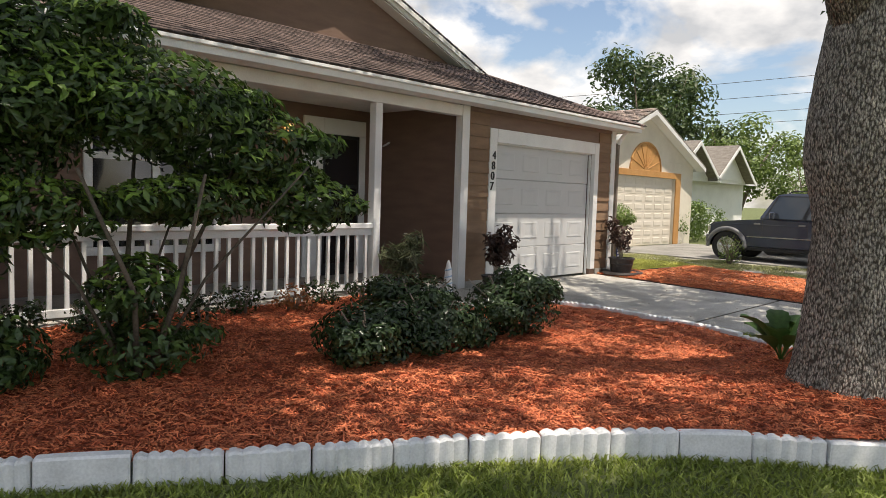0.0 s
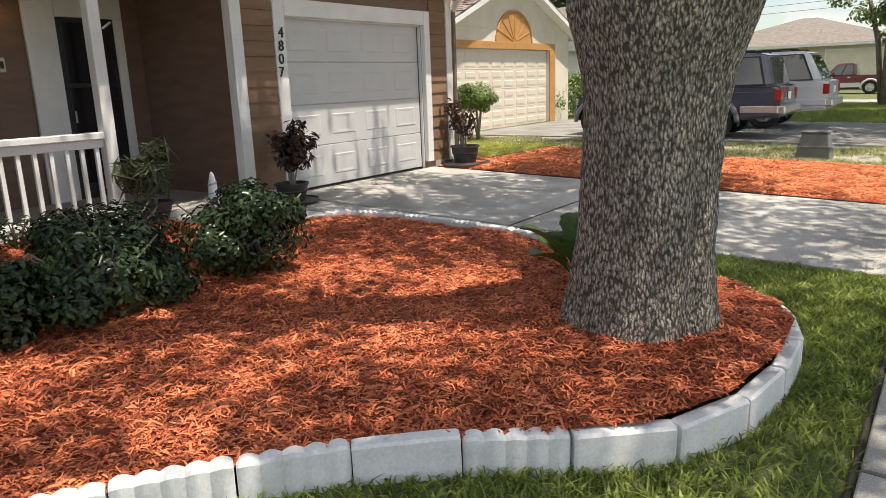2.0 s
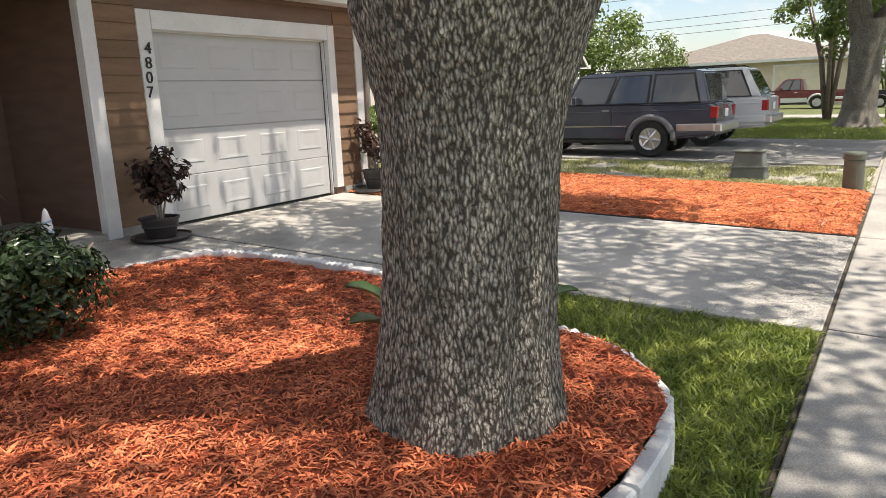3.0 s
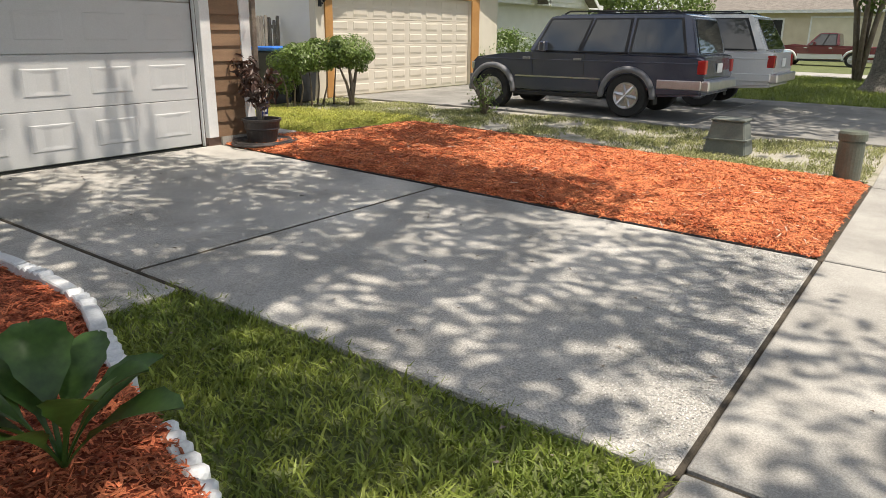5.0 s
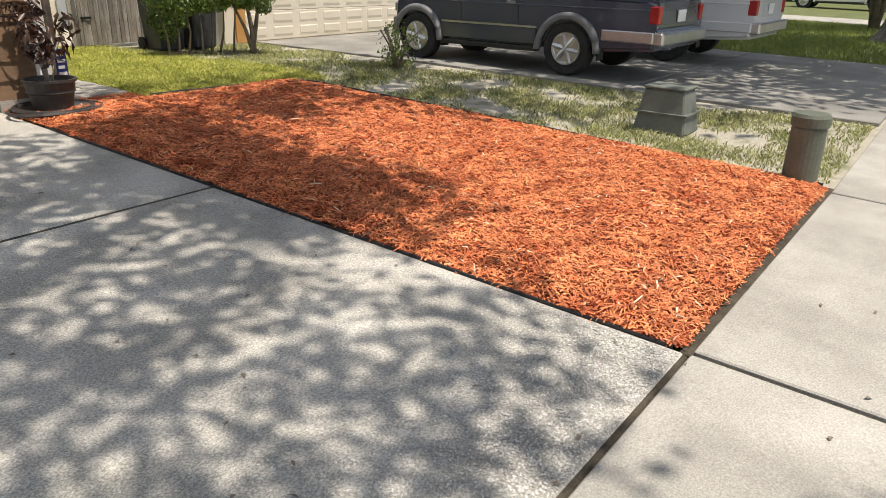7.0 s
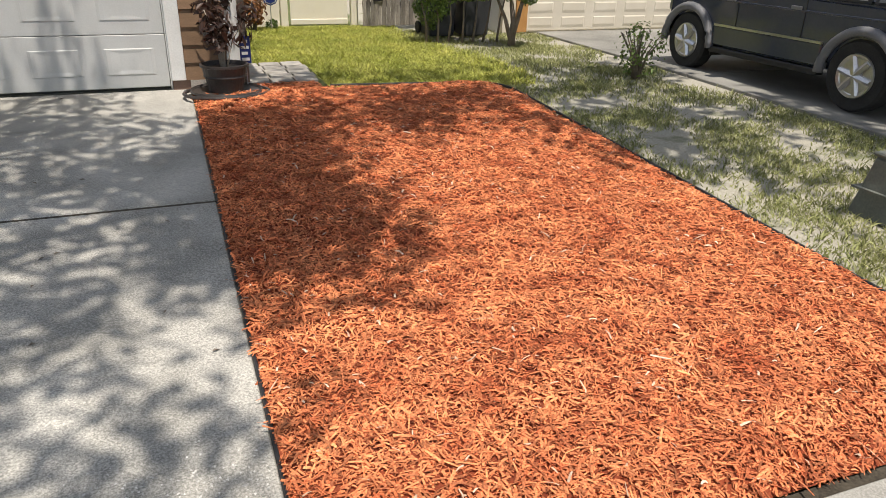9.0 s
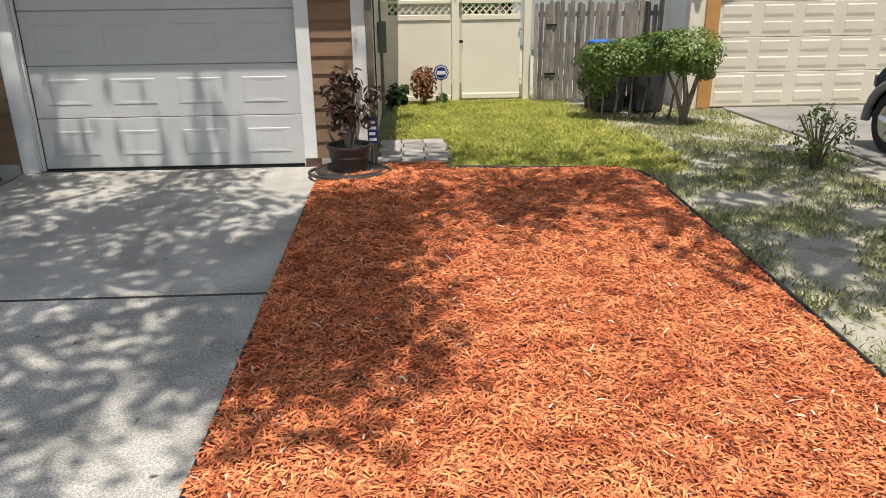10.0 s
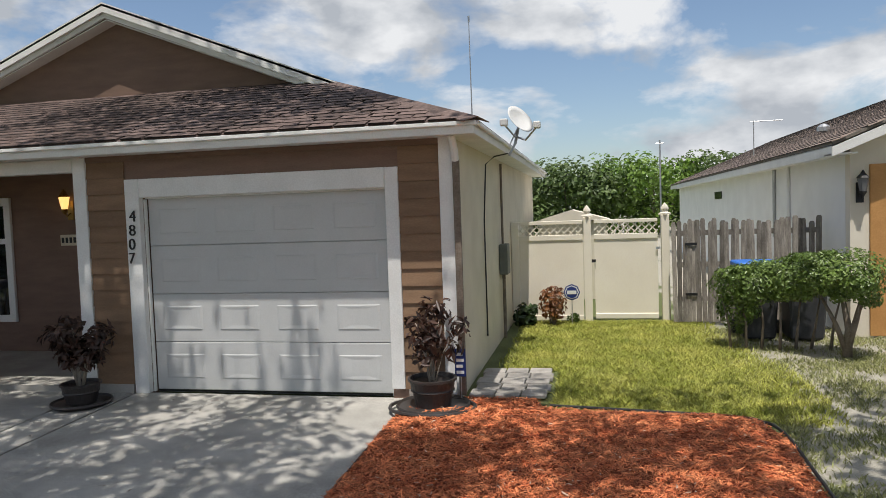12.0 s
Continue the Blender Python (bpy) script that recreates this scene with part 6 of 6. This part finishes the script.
# ---- vehicles ----
def vehicle(at, label, paint, lower, length, width, height, bonnet, cab, bed=False, clad=None):
    """A car seen from its left, nose along +y. cab: (back foot, back top, front top, front foot) as parts of the length."""
    X, Y, Z = at
    t = thing("suv" if not bed else "pickup", at, label, "car")
    L, W, H = length, width, height
    belt = 0.62 * H
    r = 0.215 * H
    wy = (Y + 0.286 * L, Y + 0.89 * L)

    def arch(c):
        rr = r * 1.16
        return [(c + rr * math.cos(math.pi * (1 - k / 10)), Z + r + rr * math.sin(math.pi * (1 - k / 10)) * 0.98) for k in range(11)]
    sill = Z + 0.21 * H
    prof = [(Y + 0.03, sill + 0.06)] + arch(wy[0]) + arch(wy[1]) + [(Y + L - 0.05, sill + 0.05), (Y + L, Z + 0.36 * H), (Y + L - 0.02, Z + bonnet * H - 0.13), (Y + L - 0.10, Z + bonnet * H - 0.05), (Y + L * 0.91, Z + bonnet * H - 0.015), (Y + L * 0.83, Z + bonnet * H + 0.025), (Y + L * cab[3], Z + belt), (Y + L * cab[0], Z + belt), (Y + 0.02, Z + belt - 0.03), (Y, Z + 0.42 * H)]
    for i in (1, 11, 12, 22):
        prof[i] = (prof[i][0], sill)
    bm = prism(prof, "x", X + 0.02, X + W - 0.02)
    es = [e for e in bm.edges if abs(e.verts[0].co.x - e.verts[1].co.x) < 1e-5]
    bmesh.ops.bevel(bm, geom=es, offset=0.05, segments=3, affect="EDGES")
    body = part("body", bm, paint, t, smooth=False)
    g = [(Y + L * cab[0], Z + belt + 0.001), (Y + L * cab[1], Z + H - 0.05), (Y + L * cab[1] + 0.12, Z + H), (Y + L * cab[2] - 0.18, Z + H), (Y + L * cab[2], Z + H - 0.05), (Y + L * cab[3], Z + belt + 0.001)]
    bm = prism(g, "x", X + 0.04, X + W - 0.04)
    for v in bm.verts:
        k = 0.15 * (v.co.z - Z - belt) / (H - belt)
        v.co.x += k if v.co.x < X + W / 2 else -k
    bmesh.ops.bevel(bm, geom=[e for e in bm.edges if e.calc_length() > 0.2], offset=0.03, segments=2, affect="EDGES")
    part("roof", bm, paint, t)

    def side_x(z, out):
        return X + 0.04 + 0.15 * (z - Z - belt) / (H - belt) - out

    def pane(y0, y1, y2, y3, z0, z1, mirror=False, out=0.014):
        bm = bmesh.new()
        q = [(y0, z0), (y1, z0), (y2, z1), (y3, z1)]
        lo, hi = [], []
        for yy, zz in q:
            a, b = side_x(zz, out), side_x(zz, -0.02)
            if mirror:
                a, b = 2 * X + W - a, 2 * X + W - b
            lo.append(bm.verts.new((a, yy, zz)))
            hi.append(bm.verts.new((b, yy, zz)))
        bm.faces.new(lo)
        bm.faces.new(hi[::-1])
        for i in range(4):
            bm.faces.new((lo[i], lo[(i + 1) % 4], hi[(i + 1) % 4], hi[i]))
        return bm
    z0, z1 = Z + belt + 0.03, Z + H - 0.09
    f0, f1 = Y + L * cab[0], Y + L * cab[1]
    h0, h1 = Y + L * cab[3], Y + L * cab[2]
    cuts = (0.07, 0.36, 0.40, 0.65, 0.68, 0.985) if not bed else (0.12, 0.48, 0.52, 0.90, 0.9, 0.9)
    for m in (False, True):
        for a, b in ((cuts[0], cuts[1]), (cuts[2], cuts[3]), (cuts[4], cuts[5])):
            if b > a:
                lo = (f0 + (h0 - f0) * a, f0 + (h0 - f0) * b)
                hi = (f1 + (h1 - f1) * a, f1 + (h1 - f1) * b)
                lo = (lo[0], min(lo[1], h0 - 0.16))
                part("window_frame", pane(lo[0] - 0.045, lo[1] + 0.045, hi[1] + 0.01, hi[0] - 0.04, z0 - 0.02, z1 + 0.025, m, 0.006), BLACK, t)
                part("side_window", pane(lo[0], lo[1], hi[1] - 0.03, hi[0], z0, z1, m), CAR_GLASS, t)
    for yb, yt, name, s in ((f0, f1, "rear_window", -1), (h0, h1, "windscreen", 1)):
        bm = bmesh.new()
        q = [(X + 0.16, yb, z0), (X + W - 0.16, yb, z0), (X + W - 0.28, yt, z1), (X + 0.28, yt, z1)]
        k = [(yb + (yt - yb) * (zz - Z - belt) / (H - 0.05 - belt)) for _, _, zz in q]
        lo = [bm.verts.new((p[0], kk + s * 0.012, p[2])) for p, kk in zip(q, k)]
        hi = [bm.verts.new((p[0], kk - s * 0.02, p[2])) for p, kk in zip(q, k)]
        bm.faces.new(lo)
        bm.faces.new(hi[::-1])
        for i in range(4):
            bm.faces.new((lo[i], lo[(i + 1) % 4], hi[(i + 1) % 4], hi[i]))
        part(name, bm, CAR_GLASS, t)
    part("rear_bumper", box(X + 0.03, X + W - 0.03, Y - 0.10, Y + 0.06, Z + 0.285 * H, Z + 0.385 * H, 0.025), CHROME, t, "chrome rear bumper")
    part("front_bumper", box(X + 0.03, X + W - 0.03, Y + L - 0.06, Y + L + 0.06, Z + 0.25 * H, Z + 0.37 * H, 0.025), lower, t)
    part("side_step", box(X - 0.02, X + 0.10, wy[0] + r * 1.3, wy[1] - r * 1.3, Z + 0.17 * H, Z + 0.21 * H, 0.01), BLACK, t)
    part("cladding", box(X - 0.006, X + 0.04, wy[0] + r * 1.36, wy[1] - r * 1.36, Z + 0.225 * H, Z + 0.36 * H, 0.012), clad or paint, t)
    part("cladding", box(X - 0.006, X + 0.04, Y + 0.03, wy[0] - r * 1.40, Z + 0.30 * H, Z + 0.385 * H, 0.012), CHROME if clad is None else clad, t)
    part("crease", box(X + 0.010, X + 0.03, Y + 0.10, Y + L * 0.93, Z + 0.535 * H, Z + 0.548 * H, 0.004), paint, t)
    part("body_strip", box(X - 0.010, X + 0.018, wy[0] + r * 1.36, wy[1] - r * 1.36, Z + 0.36 * H, Z + 0.375 * H), CHROME, t)
    for c in wy:
        outer, inner = [], []
        for k in range(13):
            a = math.pi * (k / 12)
            outer.append((c + r * 1.38 * math.cos(a), Z + r + r * 1.34 * math.sin(a)))
            inner.append((c + r * 1.17 * math.cos(a), Z + r + r * 1.15 * math.sin(a)))
        part("wheel_arch", prism(outer + inner[::-1], "x", X - 0.012, X + 0.06), lower, t)
        part("arch_lip", tube([(X - 0.008, c + r * 1.27 * math.cos(a), Z + r * 0.9 + r * 1.30 * math.sin(a)) for a in [math.pi * (k / 20) for k in range(21)]], 0.052, 8), lower, t, smooth=True)
        part("mud_flap", box(X + 0.02, X + 0.20, c - r * 1.32, c - r * 1.26, Z + 0.14 * H, Z + 0.30 * H), BLACK, t)
        for side in (0, 1):
            xc = X + 0.10 if side == 0 else X + W - 0.10
            w = part("wheel", lathe([(r * 0.6, -0.10), (r * 0.93, -0.11), (r, -0.08), (r, 0.08), (r * 0.93, 0.11), (r * 0.6, 0.10)], (xc, c, Z + r), 28, axis="x"), RUBBER, t, "black tyre", smooth=False)
            if side == 0:
                part("rim", lathe([(r * 0.62, -0.104), (r * 0.60, -0.118), (r * 0.52, -0.112), (r * 0.48, -0.10)], (xc, c, Z + r), 28, axis="x"), CHROME, w, "alloy rim")
                for s in range(6):
                    a = math.pi * s / 3 + 0.2
                    part("spoke", tube([(xc - 0.108, c, Z + r), (xc - 0.112, c + r * 0.55 * math.cos(a), Z + r + r * 0.55 * math.sin(a))], [0.045, 0.03], 6), CHROME, w)
    for k in (0.47, 0.70):
        part("door_gap", box(X + 0.014, X + 0.0185, Y + L * k - 0.004, Y + L * k + 0.004, Z + 0.26 * H, Z + belt - 0.02), BLACK, t)
        part("door_handle", box(X - 0.005, X + 0.018, Y + L * k + 0.05, Y + L * k + 0.20, Z + belt - 0.13, Z + belt - 0.09, 0.006), lower, t)
    part("mirror", box(X - 0.14, X + 0.03, h0 - 0.42, h0 - 0.30, Z + belt + 0.02, Z + belt + 0.19, 0.02), paint, t)
    for xs in (X + 0.012, X + W - 0.15):
        part("tail_light", box(xs, xs + 0.13, Y - 0.012, Y + 0.12, Z + 0.445 * H, Z + 0.575 * H, 0.012), RED_LENS, t, "red tail light")
        part("headlight", box(xs + 0.02, xs + 0.16, Y + L - 0.10, Y + L + 0.008, Z + 0.42 * H, Z + 0.50 * H, 0.01), CHROME, t)
    part("number_plate", box(X + W / 2 - 0.15, X + W / 2 + 0.15, Y - 0.012, Y - 0.002, Z + 0.45 * H, Z + 0.54 * H), WHITE, t)
    if not bed:
        for xs in (X + 0.25, X + W - 0.25):
            part("roof_rail", tube([(xs, f1 + 0.2, Z + H), (xs, f1 + 0.3, Z + H + 0.05), (xs, h1 - 0.35, Z + H + 0.05), (xs, h1 - 0.25, Z + H)], 0.016, 6), BLACK, t)
        for k in (0.3, 0.7):
            part("roof_bar", tube([(X + 0.25, f1 + (h1 - f1) * k, Z + H + 0.05), (X + W - 0.25, f1 + (h1 - f1) * k, Z + H + 0.05)], 0.014, 6), BLACK, t)
    return t


SUVCAB = (0.03, 0.07, 0.645, 0.725)
vehicle((17.50, 3.20, gz(17.6, 5) + 0.005), "dark blue-grey suv with grey arches and alloy wheels", CAR_DARK, CAR_GREY, 4.44, 1.73, 1.70, 0.585, SUVCAB)
vehicle((20.35, 2.75, gz(20, 5) + 0.005), "white suv parked on the neighbouring driveway", CAR_WHITE, CAR_GREY, 4.7, 1.8, 1.76, 0.60, (0.03, 0.10, 0.58, 0.74), clad=CAR_WHITE)
pk = vehicle((0, 0, 0), "white and maroon pickup parked by the far house", CAR_RED, CAR_WHITE, 4.9, 1.75, 1.62, 0.64, (0.42, 0.44, 0.62, 0.72), bed=True, clad=CAR_WHITE)
pk.matrix_world = pose(46.0, 2.9, gz(46, 4) - 0.03, 0, 0, 0)
dk = vehicle((0, 0, 0), "black car parked beside the far pickup", BLACK, BLACK, 4.8, 1.75, 1.42, 0.66, (0.14, 0.26, 0.52, 0.70), bed=True)
dk.name = "saloon_car"
dk.matrix_world = pose(47.0, -2.8, gz(46, 0) - 0.03, 0, 0, 0)

# ---- small fixtures on the verge ----
bol = thing("utility_pedestal", (14.40, 0.68, gz(14.4, 0.68)), "grey-green plastic utility post beside the mulch", "utility post")
part("shaft", lathe([(0.135, -0.05), (0.13, 0.44), (0.12, 0.46)], (14.40, 0.68, gz(14.4, 0.68)), 24), PIPE_GREEN, bol, smooth=False)
part("cap", lathe([(0.142, 0.462), (0.144, 0.535), (0.13, 0.56), (0.02, 0.568)], (14.40, 0.68, gz(14.4, 0.68)), 24), PIPE_GREEN, bol)
ub = thing("utility_cabinet", (15.55, 2.22, gz(15.5, 2.2)), "low grey-green utility cabinet with sloping sides", "utility cabinet")
bz = gz(15.5, 2.2)
bm = box(15.33, 15.77, 1.95, 2.5, bz - 0.04, bz + 0.40, 0.02)
for v in bm.verts:
    if v.co.z > bz + 0.3:
        v.co.x = 15.55 + (v.co.x - 15.55) * 0.75
        v.co.y = 2.22 + (v.co.y - 2.22) * 0.75
part("body", bm, BOX_GREY, ub)
part("lid", box(15.37, 15.73, 2.0, 2.44, bz + 0.402, bz + 0.43, 0.01), BOX_GREY, ub)
part("band", box(15.325, 15.775, 1.945, 2.505, bz + 0.16, bz + 0.175), BOX_GREY, ub)
for k, (ux, uy) in enumerate(((33.5, 0.6), (35.0, -0.8))):
    t = thing("utility_cabinet", (ux, uy, gz(ux, uy)), "small tan utility box on the far lawn", "utility cabinet")
    part("body", box(ux - 0.25, ux + 0.25, uy - 0.25, uy + 0.25, gz(ux, uy) - 0.04, gz(ux, uy) + 0.45, 0.03), BOX_GREY, t)

# plastic edging strip round the flat bed
strip = thing("bed_strip", (14.5, 4, gz(14.5, 4)), "thin black plastic edging strip round the flat bed", "edging", kind="structure")
pts = curve([(14.40, 0.5), (14.48, 3.2), (14.52, 5.4), (14.52, 6.3), (14.38, 6.62), (14.0, 6.72), (12.5, 6.90)], 0.2)
part("strip", tube([(a, b, gz(a, b) + 0.022) for a, b in pts], 0.014, 6), BLACK, strip)
pts = [(11.128, 0.5 + 0.3 * k) for k in range(20)]
part("strip", tube([(a, b, gz(a, b) + 0.004) for a, b in pts], 0.010, 6), BLACK, strip)
tray = thing("tray_ring", (11.46, 6.72, gz(11.46, 6.72)), "dark ring of edging round the potted plant", "edging")
part("ring", tube([(11.46 + 0.42 * math.cos(a / 20 * 2 * math.pi), 6.68 + 0.32 * math.sin(a / 20 * 2 * math.pi), gz(11.46, 6.7) + 0.05) for a in range(21)], 0.018, 6), POT, tray)

# overhead wires, far off
wires = thing("overhead_wires", (60, 20, 0), "dark overhead power wires on distant poles", "power line")
for k, (h0, h1) in enumerate(((11.3, 14.2), (10.0, 12.7), (8.8, 11.2), (7.9, 10.2), (6.2, 7.9), (5.6, 7.2), (5.1, 6.6))):
    part("wire", tube([(56 + 1.6 * i, 42 - 3.4 * i, h0 + (h1 - h0) * i / 10 - 0.4 * math.sin(math.pi * (i + 4) / 18)) for i in range(-4, 15, 2)], 0.022, 4), BLACK, wires)
for px, py in ((49.6, 55.6), (78.4, -5.6)):
    part("pole", tube([(px, py, 0), (px, py, 15.0)], [0.18, 0.12], 8), TWIG, wires)


# ---- grass ----
def blades(name, n, region, keep, mat, h0, h1, label, seed):
    rng = np.random.default_rng(seed)
    p = rng.uniform((region[0], region[2]), (region[1], region[3]), (n, 2))
    p = p[keep(p[:, 0], p[:, 1], rng)]
    n = len(p)
    z = np.array([gz(x, y) for x, y in p]) - 0.04
    a = rng.uniform(0, 2 * math.pi, n)
    h = rng.uniform(h0, h1, n)
    lean = rng.normal(0, 0.8, (n, 2)) * h[:, None]
    w = rng.uniform(0.003, 0.0085, n)
    s = np.stack([np.cos(a) * w, np.sin(a) * w, np.zeros(n)], 1)
    base = np.concatenate([p, z[:, None]], 1)
    mid = base + np.concatenate([lean * 0.35, (h * 0.6)[:, None]], 1)
    tip = base + np.concatenate([lean, h[:, None]], 1)
    v = np.stack([base - s, base + s, mid + s * 0.8, mid - s * 0.8, tip], 1).reshape(-1, 3)
    i = np.arange(n) * 5
    f = np.concatenate([np.stack([i, i + 1, i + 2], 1), np.stack([i, i + 2, i + 3], 1), np.stack([i + 3, i + 2, i + 4], 1)])
    raw_part(name, v, f, mat, kind="stuff", label=label, category="grass")


def patch(x, y, s, t):
    return np.array([noise.noise(Vector((a * s, b * s, t))) for a, b in zip(x, y)])


def front_lawn(x, y, rng):
    return ~inside(BED, x, y) & (x < 7.97 + rng.normal(0, 0.03, len(x))) & (y > 0.44 + np.abs(rng.normal(0, 0.02, len(x)))) & ((y < 3.5) | (x < 6)) & (patch(x, y, 0.9, 0.1) + rng.uniform(-0.3, 0.8, len(x)) > -0.05)


def side_lawn(x, y, rng):
    far = np.maximum(x - 14.35 - 0.25 * np.sin(y), 0) * 1.3
    near = np.maximum(12.4 - x, 0) * 1.7
    return ~inside(BED2, x, y) & ~((x < 12.6) & (y < 8.5)) & (rng.uniform(0, 1, len(x)) > far + near)


def sandy(x, y, rng):
    return ~inside(BED2, x, y) & (patch(x, y, 1.5, 4.1) * 1.2 + rng.uniform(-0.5, 0.5, len(x)) > 0.05)


def far_lawn(x, y, rng):
    return x > 23.25


blades("grass", 230000, (-1.5, 8.0, 0.4, 5.0), front_lawn, GRASS, 0.025, 0.065, "coarse green lawn beside the pavement", 101)
blades("grass", 90000, (11.75, 15.2, 6.6, 12.1), side_lawn, GRASS_SIDE, 0.045, 0.085, "bright green lawn in the side yard", 102)
blades("grass", 90000, (14.55, 17.1, 0.5, 11.5), sandy, GRASS_DRY, 0.02, 0.065, "sparse dry grass on sandy ground", 103)
blades("grass", 30000, (23.25, 35.0, 0.5, 8.0), far_lawn, GRASS, 0.06, 0.12, "lawn beyond the neighbouring driveway", 104)

# fallen leaves and grit on the concrete
litter_rng = np.random.default_rng(5)
lp = np.stack([litter_rng.uniform(7.5, 13, 140), litter_rng.uniform(-1.0, 7, 140)], 1)
lp = lp[(lp[:, 0] < 11.1) | (lp[:, 1] < 0.4)]
lc = np.concatenate([lp, np.array([[gz(a, b) + 0.008] for a, b in lp])], 1)
lv, lf = leaves(litter_rng, lc, np.tile(np.array([0.0, 0.0, 2.5]), (len(lc), 1)), 0.035, 0.018)
raw_part("fallen_leaves", lv, lf, TWIG, kind="stuff", label="small dry fallen leaves on the concrete", category="leaf")

# worn patch of bare aggregate along the lower edge of the driveway
ag = np.random.default_rng(9)
ap = np.stack([ag.uniform(8.0, 11.1, 18000), 0.455 + np.abs(ag.normal(0, 0.33, 18000))], 1)
ap = ap[(ag.uniform(0, 1, len(ap)) < 0.25 + 0.75 * (ap[:, 0] - 8.0) / 3.1) & (ap[:, 1] < 2.2)]
ac = np.concatenate([ap, np.array([[gz(p, q) + 0.0015] for p, q in ap])], 1)
lv, lf = leaves(ag, ac, np.tile(np.array([0.0, 0.0, 4.0]), (len(ac), 1)), 0.014, 0.010, 0.35)
raw_part("aggregate", lv, lf, PEBBLE, kind="stuff", label="pale pebbles bared in the worn driveway concrete", category="gravel")
